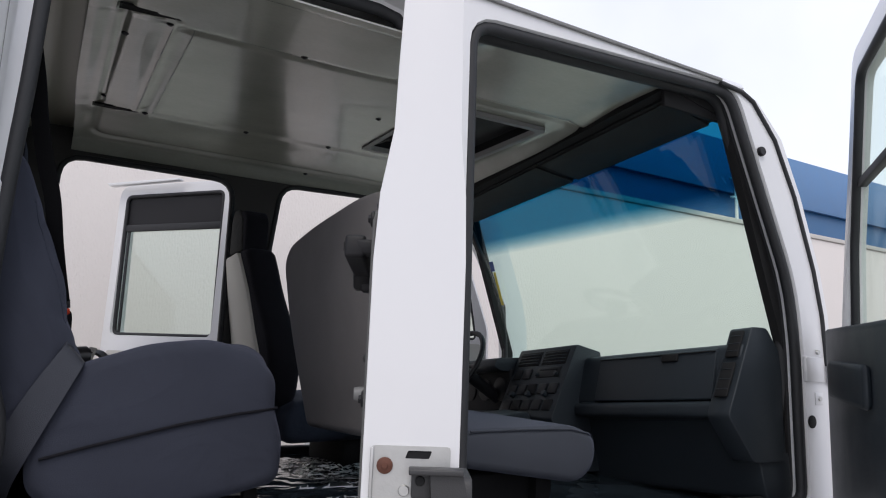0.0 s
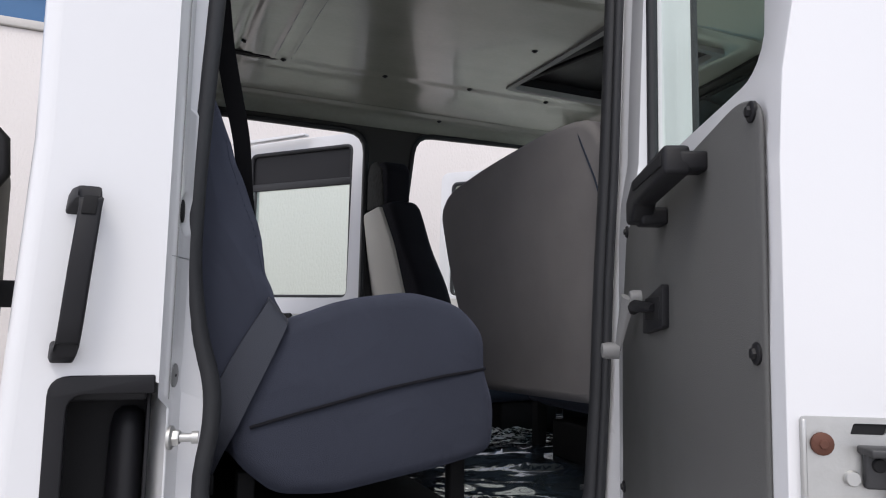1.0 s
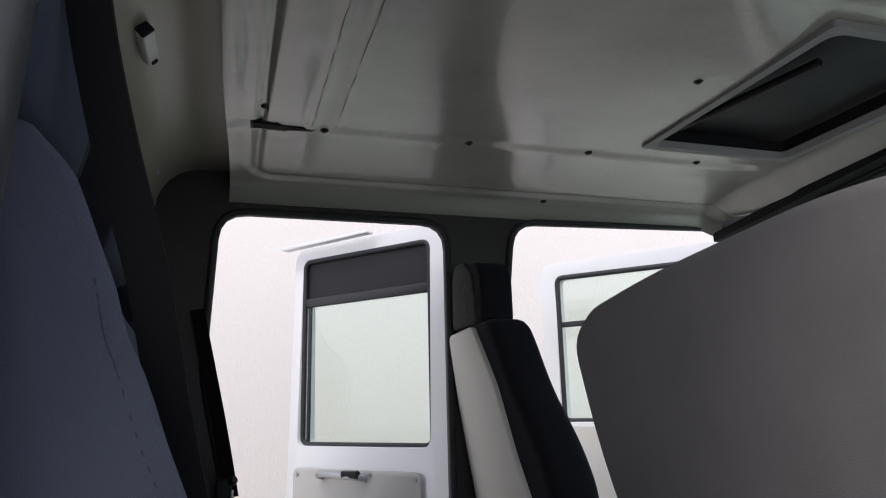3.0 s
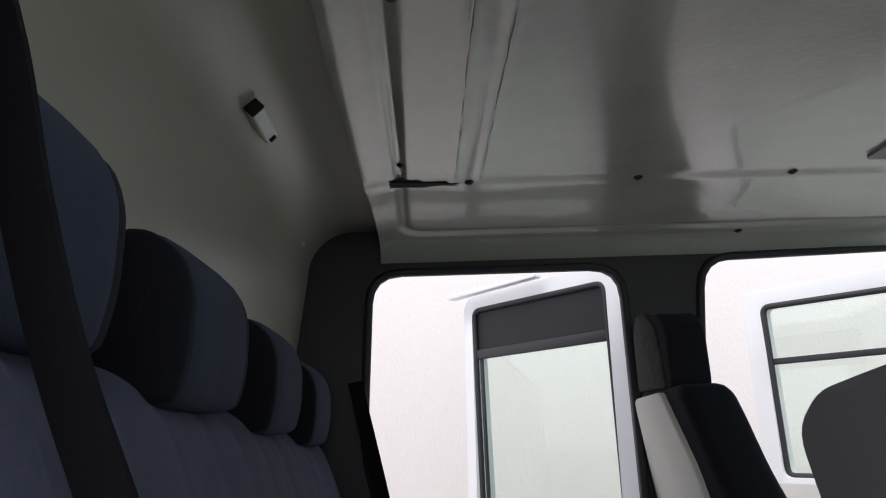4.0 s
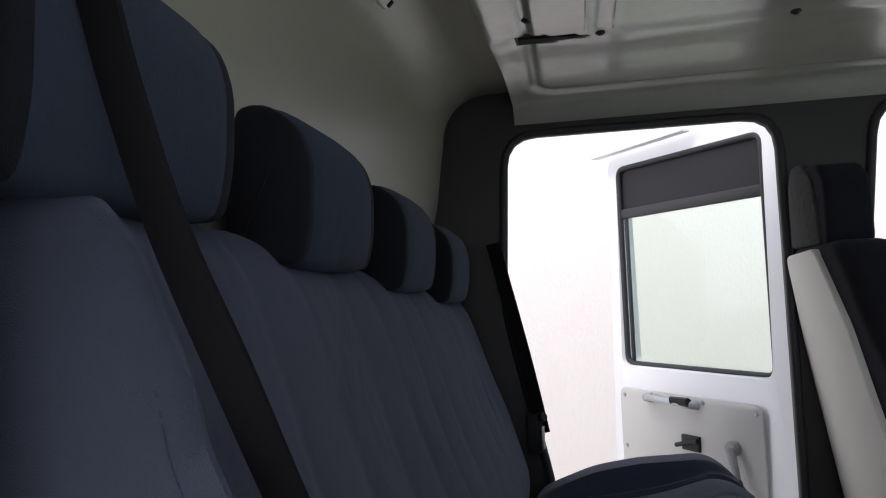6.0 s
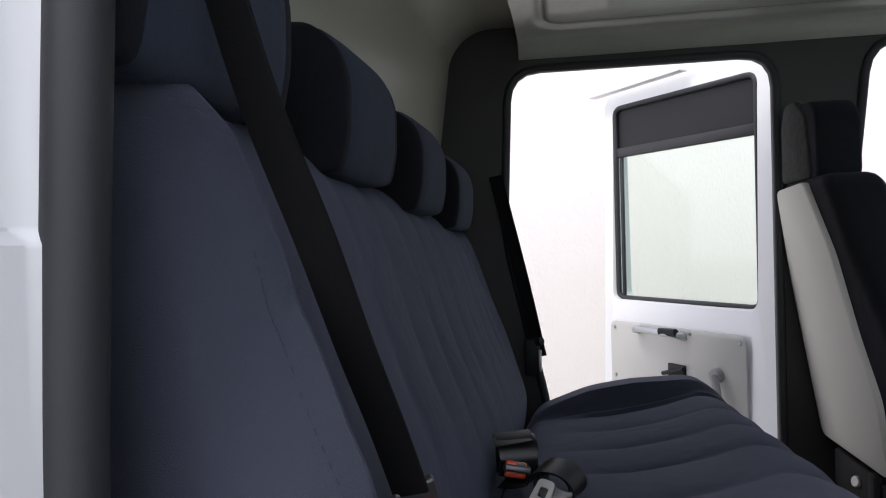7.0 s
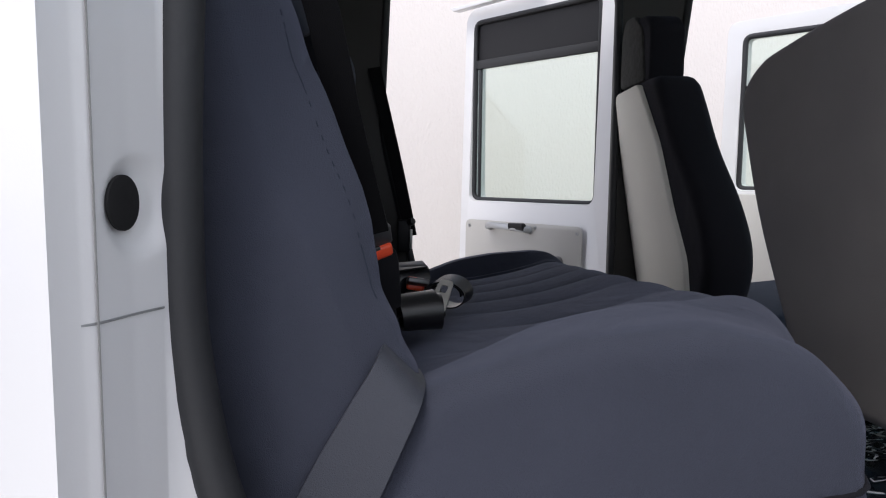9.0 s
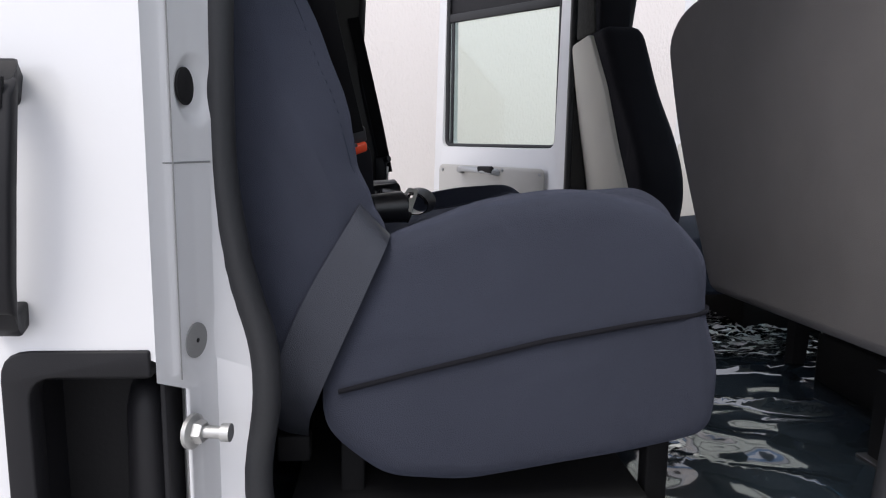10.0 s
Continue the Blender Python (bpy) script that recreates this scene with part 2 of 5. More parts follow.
def tube(points, r, seg=8, closed=False, flat=1.0):
    """A round (or flattened) bar along points."""
    bm = bmesh.new()
    pts = [Vector(p) for p in points]
    n = len(pts)
    rings, last = [], None
    for i, p in enumerate(pts):
        a = pts[i - 1] if (i or closed) else p
        b = pts[(i + 1) % n] if (i < n - 1 or closed) else p
        t = (b - a).normalized()
        if last is None:
            last = t.orthogonal().normalized()
        u = (last - t * last.dot(t)).normalized()
        last = u
        v = t.cross(u)
        rad = r[i] if isinstance(r, (list, tuple)) else r
        rings.append([bm.verts.new(p + (u * math.cos(k * 2 * math.pi / seg) + v * math.sin(k * 2 * math.pi / seg) * flat) * rad) for k in range(seg)])
    for i in range(n if closed else n - 1):
        a, b = rings[i], rings[(i + 1) % n]
        for k in range(seg):
            bm.faces.new((a[k], a[(k + 1) % seg], b[(k + 1) % seg], b[k]))
    if not closed:
        bm.faces.new(rings[0][::-1])
        bm.faces.new(rings[-1])
    return bm


def curved(pts, n=5):
    """Points of a smooth curve through the given ones."""
    out = []
    for i in range(len(pts) - 1):
        p0, p1, p2, p3 = pts[max(i - 1, 0)], pts[i], pts[i + 1], pts[min(i + 2, len(pts) - 1)]
        for k in range(n):
            t = k / n
            out.append(0.5 * (2 * p1 + (p2 - p0) * t + (2 * p0 - 5 * p1 + 4 * p2 - p3) * t * t + (3 * p1 - p0 - 3 * p2 + p3) * t ** 3))
    return out + [pts[-1]]


def ribbon(points, sides, thick=0.002):
    """A webbing strap along points; sides are the half-width vectors."""
    bm = bmesh.new()
    pts, sd = curved([Vector(p) for p in points]), curved([Vector(q) for q in sides])
    rows = []
    for i, p in enumerate(pts):
        t = (pts[min(i + 1, len(pts) - 1)] - pts[max(i - 1, 0)]).normalized()
        nrm = t.cross(sd[i]).normalized() * thick
        rows.append([bm.verts.new(q) for q in (p - sd[i] - nrm, p + sd[i] - nrm, p + sd[i] + nrm, p - sd[i] + nrm)])
    for a, b in zip(rows, rows[1:]):
        for k in range(4):
            bm.faces.new((a[k], a[(k + 1) % 4], b[(k + 1) % 4], b[k]))
    bm.faces.new(rows[0][::-1])
    bm.faces.new(rows[-1])
    return bm


def loft(rings):
    """A skin over closed rings of equally many points, with both ends closed."""
    bm = bmesh.new()
    rows = [[bm.verts.new(p) for p in ring] for ring in rings]
    n = len(rows[0])
    for a, b in zip(rows, rows[1:]):
        for k in range(n):
            bm.faces.new((a[k], a[(k + 1) % n], b[(k + 1) % n], b[k]))
    bm.faces.new(rows[0][::-1])
    bm.faces.new(rows[-1])
    return bm


def knob(p, axis, r, h, seg=14, r2=None):
    """A turned disc or bolt from p along axis."""
    bm = bmesh.new()
    q = Vector(axis).normalized().to_track_quat("Z", "Y").to_matrix().to_4x4()
    r2 = r if r2 is None else r2
    prof = [(r, 0), (r, h * 0.7), (r2 * 0.85, h)]
    rows = [[bm.verts.new((a * math.cos(k * 2 * math.pi / seg), a * math.sin(k * 2 * math.pi / seg), z)) for k in range(seg)] for a, z in prof]
    for a, b in zip(rows, rows[1:]):
        for k in range(seg):
            bm.faces.new((a[k], a[(k + 1) % seg], b[(k + 1) % seg], b[k]))
    bm.faces.new(rows[0][::-1])
    bm.faces.new(rows[-1])
    bm.transform(Matrix.Translation(p) @ q)
    return bm


def join(*bms):
    out = bms[0]
    for b in bms[1:]:
        me = bpy.data.meshes.new("tmp")
        b.to_mesh(me)
        b.free()
        out.from_mesh(me)
        bpy.data.meshes.remove(me)
    return out


def smoothstep(a, b, x):
    t = min(1, max(0, (x - a) / (b - a)))
    return t * t * (3 - 2 * t)


# ---- yard: ground, wall, building ----
part("ground", box(-60, 60, -60, 60, -0.3, 0.0, 0), CONCRETE, None, "grey concrete yard around the truck", "structure", category="ground")
yard_wall = part("yard_wall", box(-30, 40, 4.3, 4.5, 0.0, 3.66, 0.01), STUCCO, None, "cream rough stucco boundary wall", "structure", category="wall")
part("wall_cap", box(-30, 40, 4.275, 4.525, 3.664, 3.725, 0.006), COPING, yard_wall, "pale concrete coping")
building = thing("blue_building", "blue sheet-clad building behind the wall", "building")
part("wall", box(-40, 60, 7.5, 30, 0.0, 6.3, 0.02), BLUE, building)
part("fascia", box(-40.2, 60.2, 7.4, 7.49, 5.3, 6.4, 0.01), mat("pale_blue_sheet", (0.085, 0.19, 0.37), 0.5), building, "paler blue fascia")

pole = thing("downpipe", "thin white pipe with brackets on the blue building", "pipe")
part("pipe", tube([(12.1, 7.34, 0.0), (12.1, 7.34, 6.2)], 0.035, 8), LAMPW, pole)
for z in (5.2, 5.6, 6.0):
    part("bracket", box(11.98, 12.1, 7.33, 7.39, z - 0.02, z + 0.02, 0.004), LAMPW, pole)

# ---- cab shell ----
NEAR_REAR = rounded([(-0.105, 1.18), (-0.125, 1.33), (-0.105, 1.44), (-0.108, 1.52), (-0.138, 1.61), (-0.158, 1.74), (-0.158, 1.90), (-0.151, 2.045), (-0.1505, 2.06), (-0.146, 2.15), (-0.138, 2.30),
                     (-0.125, 2.74), (0.875, 2.76), (0.87, 2.47), (0.85, 2.03), (0.832, 1.75), (0.822, 1.48), (0.80, 1.18)], [0.06, 0.05, 0.05, 0.05, 0.05, 0.05, 0.05, 0.003, 0.003, 0.02, 0.05, 0.12, 0.12, 0.05, 0.05, 0.05, 0.05, 0.06], 3)
NEAR_FRONT = rounded([(1.05, 1.18), (1.04, 2.75), (2.29, 2.81), (2.63, 2.05), (2.66, 1.80), (2.67, 1.18)], [0.06, 0.08, 0.08, 0.15, 0.1, 0.06], 4)
FAR_REAR = rounded([(0.10, 1.18), (0.08, 1.47), (-0.055, 2.06), (-0.03, 2.61), (0.80, 2.61), (0.80, 1.18)], [0.05, 0.1, 0.1, 0.10, 0.10, 0.06], 4)
FAR_FRONT = rounded([(1.03, 1.18), (1.03, 2.18), (1.08, 2.63), (2.29, 2.66), (2.63, 2.05), (2.66, 1.80), (2.67, 1.18)], [0.06, 0.1, 0.10, 0.08, 0.15, 0.1, 0.06], 4)
POCKET = rounded([(-0.376, 0.98), (-0.376, 1.545), (-0.215, 1.545), (-0.215, 0.98)], [0.02, 0.03, 0.02, 0.02], 3)
SIDE = [(-0.453, 0.85), (-0.398, 1.95), (-0.398, 2.83), (2.33, 2.83), (2.43, 2.795), (2.585, 2.66), (2.70, 2.43), (2.815, 2.12), (2.86, 1.93), (2.87, 1.70), (2.87, 0.85)]


def near_side():
    """The cab side seen from outside: the skin at y = 0, door jambs in two steps, the inner face at y = 0.115."""
    bm = bmesh.new()
    wide = [(-0.208, z) if x < -0.05 else p for p, (x, z) in zip(offset(NEAR_REAR, 0.03), NEAR_REAR)]
    mid = [(-0.198, z) if x < -0.05 else p for p, (x, z) in zip(offset(NEAR_REAR, 0.02), NEAR_REAR)]
    a = sheet(bm, SIDE, [wide, offset(NEAR_FRONT, 0.02), POCKET], 0.0, "y")
    for v in a[1]:                       # the step pocket runs round the corner into the jamb
        if v.co.x < -0.2 and v.co.z < 1.49:
            v.co.x, v.co.y = -0.1875, 0.05
    for v in a[3]:
        if v.co.x > -0.222 and v.co.z < 1.53:
            v.co.x, v.co.y = -0.189, 0.05
    c = sheet(bm, SIDE, [NEAR_REAR, offset(NEAR_FRONT, 0.02), POCKET], 0.115, "y")
    steps = [[(0.022, -0.198), (0.034, -0.189), (0.066, -0.178), (0.070, -0.1765), (0.100, -0.164)], [(0.05, None)], []]
    small = [NEAR_REAR, NEAR_FRONT, POCKET]
    for k, (lo, hi) in enumerate(zip(a, c)):
        rows = [lo]
        for y, xr in steps[k - 1] if k else []:
            base = mid if k == 1 else small[k - 1]
            ring = []
            for (x, z), q in zip(base, small[k - 1]):
                yy = y
                if xr and q[0] < -0.05:
                    x = xr - 0.012 if z > 2.052 and y > 0.068 else xr
                    if z < 1.49:
                        x, yy = max(x, -0.1855), max(y, 0.052 + 0.1 * (y - 0.022))
                ring.append(bm.verts.new((x, yy, z)))
            rows.append(ring)
        rows.append(hi)
        for p, q in zip(rows, rows[1:]):
            for n in range(len(p)):
                m = (n + 1) % len(p)
                bm.faces.new((p[n], p[m], q[m], q[n]))
    return bm


PLUGS = ((0.066, 1.849, 0.007), (0.064, 1.54, 0.002))


def dish(y, z):
    """Depth of the pressed hollows round the pillar's plugs."""
    return sum(d * (1 - smoothstep(0.5, 1.0, math.hypot((y - yc - 0.012) / 0.040, (z - zc + 0.004) / 0.046))) for yc, zc, d in PLUGS)


def dished(bm):
    """Refine the rear door jamb and press the hollows into it."""
    bmesh.ops.recalc_face_normals(bm, faces=bm.faces)
    fs = [f for f in bm.faces if len(f.verts) == 4 and all(v.co.x < -0.15 and 0.015 < v.co.y < 0.12 and 1.48 < v.co.z < 2.06 for v in f.verts)]
    es = list({e for f in fs for e in f.edges})
    for _ in range(2):
        out = bmesh.ops.subdivide_edges(bm, edges=[e for e in es if e.calc_length() > 0.006], cuts=3, use_grid_fill=True)
        es = [e for e in out["geom"] if isinstance(e, bmesh.types.BMEdge)]
    for v in bm.verts:
        if v.co.x < -0.15 and 0.02 < v.co.y < 0.12:
            v.co.x -= dish(v.co.y, v.co.z)
    return bm


part("wall_side_near", dished(near_side()), PAINT, None, "white painted cab side with two door openings", "structure", category="wall")
SIDE_FAR = SIDE
for name, ys in (("corner_post_near", 1), ("corner_post_far", -1)):
    arc = [(-0.398 - 0.032 * math.sin(k * math.pi / 16), 0.032 - 0.032 * math.cos(k * math.pi / 16)) for k in range(9)]
    outline = arc + [(-0.43, 0.116), (-0.398, 0.116)]
    part(name, loft([[(x + dx, y if ys > 0 else 2.2 - y, z) for x, y in outline] for z, dx in ((0.85, -0.055), (1.95, 0.0), (2.83, 0.0))]), PAINT, None, "rounded white corner of the cab", "structure", category="corner post")
part("wall_side_far", plate(SIDE_FAR, [FAR_REAR, FAR_FRONT], 2.2, 2.12, "y", 0.03), PAINT, None, "white painted cab side with two open doorways", "structure", category="wall")
part("trim", plate([(-0.38, 1.1), (-0.38, 2.80), (2.28, 2.80), (2.66, 2.05), (2.72, 1.1)], [offset(FAR_REAR, -0.004), offset(FAR_FRONT, -0.004)], 2.117, 2.09, "y"), PILLARTRIM, None, "black plastic pillar trim inside the cab", "structure", category="trim")
part("trim_near", box(-0.385, -0.165, 0.118, 0.150, 1.13, 2.76, 0.01), TRIM, None, "black plastic trim inside the near rear pillar", "structure", category="trim")
COVE = [(-0.09 - 0.15 * math.sin(k * math.pi / 24), 2.61 + 0.15 * math.cos(k * math.pi / 24)) for k in range(13)]      # the rounded top of the rear wall
part("wall_rear", prism([(-0.43, 0.9), (-0.43, 2.83), (0.03, 2.83), (0.03, 2.761)] + COVE + [ (-0.255, 2.50), (-0.268, 2.40), (-0.30, 2.25), (-0.345, 2.05), (-0.39, 1.8), (-0.39, 0.9)], 0.117, 2.115, "y"), WALLGREY, None, "grey-beige lined rear wall of the cab", "structure", category="wall")
part("roof", prism([(0.0, 2.832), (0.02, 2.86), (0.15, 2.92), (1.1, 2.98), (2.05, 2.92), (2.18, 2.86), (2.2, 2.832)], -0.43, 2.36, "x", 0.008), PAINT, None, "white cab roof", "structure", category="roof")
for name, poly, y in (("rear_door_seal", NEAR_REAR, 0.125), ("front_door_seal", NEAR_FRONT, 0.026)):
    part(name, tube([(x, y, z) for x, z in offset(poly, 0.0)], 0.021, 16, True), RUBBER, None, "black rubber door seal round the doorway", "structure", category="seal")
part("front_door_seal_inner", tube([(x, 0.092, z) for x, z in offset(NEAR_FRONT, 0.006)], 0.026, 12, True), RUBBER, None, "black rubber inner door seal", "structure", category="seal")
part("rear_door_seal_lip", tube([(0.880, 0.095, 2.70), (0.868, 0.095, 2.47), (0.850, 0.095, 2.03), (0.832, 0.095, 1.75), (0.822, 0.095, 1.48), (0.802, 0.095, 1.18)], 0.012, 8), RUBBER, None, "black rubber lip of the door seal", "structure", category="seal")
for name, poly in (("far_rear_seal", FAR_REAR), ("far_front_seal", FAR_FRONT)):
    part(name, tube([(x, 2.088, z) for x, z in offset(poly, 0.006)], 0.014, 12, True), RUBBER, None, "black rubber door seal round the doorway", "structure", category="seal")


FOLDS = ((0.60, 1.12, 1.50, 1.02, 0.022), (0.60, 0.98, 1.30, 0.72, 0.020), (0.95, 0.72, 1.25, 0.66, 0.016), (0.55, 0.62, 0.95, 0.36, 0.014))


def film_floor():
    bm = bmesh.new()
    nx, ny = 170, 120
    rows = []
    for i in range(nx + 1):
        row = []
        for j in range(ny + 1):
            x, y = -0.38 + 2.95 * i / nx, 0.05 + 2.06 * j / ny
            h = noise.ridged_multi_fractal(Vector((x * 3.1, y * 2.3, 0.3)), 0.9, 2.1, 4, 0.9, 2.0) * 0.010 + noise.noise(Vector((x * 9, y * 14, 4))) * 0.005
            for x0, y0, x1, y1, k in FOLDS:
                u = ((x - x0) * (x1 - x0) + (y - y0) * (y1 - y0)) / ((x1 - x0) ** 2 + (y1 - y0) ** 2)
                d = abs((x - x0) * (y1 - y0) - (y - y0) * (x1 - x0)) / math.hypot(x1 - x0, y1 - y0)
                h += k * math.exp(-((d + 0.02 * math.sin(5 * u)) / 0.022) ** 2) * smoothstep(0.0, 0.25, u) * smoothstep(1.0, 0.75, u)
            row.append(bm.verts.new((x, y, 1.135 + h)))
        rows.append(row)
    for a, b in zip(rows, rows[1:]):
        for k in range(ny):
            bm.faces.new((a[k], b[k], b[k + 1], a[k + 1]))
    return bm


part("floor", box(-0.4, 2.7, 0.04, 2.12, 1.05, 1.12, 0.0), TRIM, None, "black cab floor under plastic film", "structure", category="floor")
part("floor_film", film_floor(), FILM, None, "creased glossy plastic film over the black floor", "structure", category="floor film")


def film_patch(nx, ny, w, d, seed):
    """A crumpled sheet of thin clear film, sharp ridges and dents."""
    bm = bmesh.new()
    rows = []
    for i in range(nx + 1):
        row = []
        for j in range(ny + 1):
            u, v = i / nx - 0.5, j / ny - 0.5
            p = Vector((u * w * 9 + v * d * 5 + seed, v * d * 26, seed * 2.0))
            fall = max(0.0, 1 - (2 * u) ** 4) * max(0.0, 1 - (2 * v) ** 4)
            h = (abs(noise.noise(p)) * 0.6 + abs(noise.noise(p * 2.3)) * 0.35 + abs(noise.noise(p * 5.1)) * 0.18) * 0.045 * fall
            row.append(bm.verts.new((u * w + 0.02 * noise.noise(p * 0.6), v * d + 0.02 * noise.noise(p * 0.7 + Vector((3, 3, 3))), h)))
        rows.append(row)
    for a, b in zip(rows, rows[1:]):
        for k in range(ny):
            bm.faces.new((a[k], b[k], b[k + 1], a[k + 1]))
    return bm


for fx, fy, w, d, sd in ((1.27, 1.54, 0.46, 0.66, 1.3), (0.66, 0.58, 0.09, 0.10, 4.1), (1.80, 0.80, 0.22, 0.26, 7.7)):
    fp = thing("crumpled_film", "crumpled clear plastic film lying on the black floor", "plastic film", pose(fx, fy, 1.150), "film scraps")
    part("sheet", film_patch(70, 80, w, d, sd), CLEARFILM, fp, smooth=False)


def ceiling_height(x, y):
    z = 2.75 - 0.05 * ((y - 1.1) / 1.0) ** 2 * smoothstep(1.7, 2.1, y)
    z -= max(0.010 * (1 - smoothstep(-0.012, 0.05, x)), 0.055 * smoothstep(2.04, 2.085, y))
    front = smoothstep(0.9, 1.3, x)
    z -= 0.06 * (1 - smoothstep(0.13, 0.25, y)) * (1 - front)
    z += 0.055 * (1 - smoothstep(0.12, 1.0, y)) * front
    z -= smoothstep(1.93, 2.04, x) * max(0.0, 0.07 * (min(y, 1.7) - 0.1) - 0.02) * (1 - 0.7 * smoothstep(1.75, 2.08, y))
    qx, qy = 0.145 - x, y - 1.925                       # a pressed channel with a round corner
    d = (math.hypot(qx, qy) if qx > 0 and qy > 0 else max(qx, qy)) - 0.06
    chan = math.exp(-(d / 0.013) ** 2)
    z += 0.009 * chan
    inner = smoothstep(0.575, 0.635, y) * (1 - smoothstep(1.575, 1.635, y))
    z += 0.007 * inner
    z -= 0.005 * inner * (math.exp(-((x - 0.235) / 0.012) ** 2) + 0.7 * math.exp(-((x - 0.30) / 0.010) ** 2))
    wedge = 0.022 * (1 - smoothstep(0.05, 0.26, x)) + 0.004
    for yw in (0.555, 1.618):
        z += 0.05 * (1 - smoothstep(wedge * 0.6, wedge, abs(y - yw))) * smoothstep(0.055, 0.07, x) * (1 - smoothstep(0.18, 0.26, x))
    z += 0.010 * math.exp(-((y - 0.628) / 0.016) ** 2) * smoothstep(0.24, 0.30, x)          # bead round the middle panel
    z += 0.001 * noise.noise(Vector((x * 4, y * 4, 1)))
    return z


def in_hatch(x, y):
    return 1.325 < x < 1.875 and 0.735 < y < 1.49


def ceiling_mesh():
    bm = bmesh.new()
    nx, ny = 215, 197
    rows = []
    for i in range(nx + 1):
        row = []
        for j in range(ny + 1):
            y = 0.10 + 1.985 * j / ny
            x0 = -0.024 + 0.026 * smoothstep(1.2, 2.08, y)
            x = x0 + (2.05 - x0) * i / nx
            row.append(bm.verts.new((x, y, ceiling_height(x, y))))
        rows.append(row)
    for i in range(nx):
        for j in range(ny):
            c = sum((rows[i + a][j + b].co for a in (0, 1) for b in (0, 1)), Vector()) / 4
            if not in_hatch(c.x, c.y):
                bm.faces.new((rows[i][j], rows[i][j + 1], rows[i + 1][j + 1], rows[i + 1][j]))
    top = bmesh.ops.extrude_face_region(bm, geom=bm.faces[:] + bm.edges[:] + bm.verts[:])
    for v in top["geom"]:
        if isinstance(v, bmesh.types.BMVert):
            v.co.z += 0.006
    return bm


lining = part("ceiling", ceiling_mesh(), CEIL, None, "moulded grey-green roof lining with screws", "structure", category="ceiling")


# black plates across the wedge recesses, standing for the shade inside them
for yw in (0.0, -1.063):
    part("lining_gap_shade", prism([(x, y + yw) for x, y in ((0.062, 1.602), (0.062, 1.640), (0.16, 1.634), (0.25, 1.620), (0.16, 1.606))], 2.752, 2.760, "z"), TRIM, lining, "black plate for the shade inside the lining recess")


chassis = thing("chassis", "dark steel truck frame under the cab", "chassis")
for y in (0.72, 1.42):
    part("rail", box(-1.6, 2.9, y, y + 0.07, 0.62, 0.84, 0.01), TRIM, chassis)
part("axle", tube([(1.9, 0.15, 0.48), (1.9, 2.05, 0.48)], 0.05, 12), TRIM, chassis)
part("cab_mount", box(-0.3, 2.6, 0.60, 1.60, 0.835, 1.048, 0.01), TRIM, chassis)
for y in (0.05, 1.89):
    w = part("wheel", prism(rounded([(1.9 + 0.48 * math.cos(k * math.pi / 16), 0.48 + 0.48 * math.sin(k * math.pi / 16)) for k in range(32)], 0.02, 2), y, y + 0.26, "y", 0.03, 3), RUBBER, chassis)
    part("rim", knob((1.9, y - 0.004 if y < 1 else y + 0.264, 0.48), (0, -1 if y < 1 else 1, 0), 0.27, 0.012, 28), GREYMETAL, w)


rnd = random.Random(5)
for x0 in (0.232, 0.302):
    y = 0.62
    while y < 1.58:                     # dirt-dark joint lines, broken here and there
        y1 = min(1.59, y + rnd.uniform(0.06, 0.22))
        pts = [(x0 + rnd.uniform(-0.0012, 0.0012), y + (y1 - y) * k / 4, ceiling_height(x0, y + (y1 - y) * k / 4) - 0.0004) for k in range(5)]
        part("lining_joint", tube(pts, [0.0005, 0.0013, 0.0016, 0.0012, 0.0005], 6), DARKMETAL, lining)
        y = y1 + rnd.uniform(0.0, 0.05)


# ---- roof hatch, ceiling screws, lamp ----
hatch = thing("roof_hatch", "black roof hatch set in the grey lining", "hatch")
part("frame", plate(rounded([(1.305, 0.715), (1.895, 0.715), (1.895, 1.51), (1.305, 1.51)], 0.02), [rounded([(1.345, 0.755), (1.855, 0.755), (1.855, 1.47), (1.345, 1.47)], 0.03)], 2.7485, 2.768, "z", 0.012), GREYPLASTIC, hatch)
part("well", plate(rounded([(1.335, 0.745), (1.865, 0.745), (1.865, 1.48), (1.335, 1.48)], 0.02), [rounded([(1.345, 0.755), (1.855, 0.755), (1.855, 1.47), (1.345, 1.47)], 0.02)], 2.769, 2.808, "z"), DARKPLASTIC, hatch)
part("lid", box(1.33, 1.87, 0.74, 1.485, 2.809, 2.829, 0.004), DARKPLASTIC, hatch)
part("lever", tube([(1.37, 1.44, 2.785), (1.40, 1.25, 2.78), (1.47, 0.92, 2.785)], 0.012, 8), DARKPLASTIC, hatch)
for x, y in ((0.093, 1.50), (0.272, 1.612), (0.735, 1.61), (1.16, 1.60), (1.59, 1.60), (1.19, 1.05), (0.101, 0.779), (0.22, 0.60), (0.68, 0.59), (1.19, 2.03)):
    tagged(part("ceiling_screw", join(knob((x, y, ceiling_height(x, y) + 0.003), (0, 0, -1), 0.013, 0.006, 12), knob((x, y, ceiling_height(x, y) - 0.002), (0, 0, -1), 0.007, 0.005, 6)), DARKPLASTIC, None, "small dark screw in the roof lining", category="screw"), group="ceiling screws")

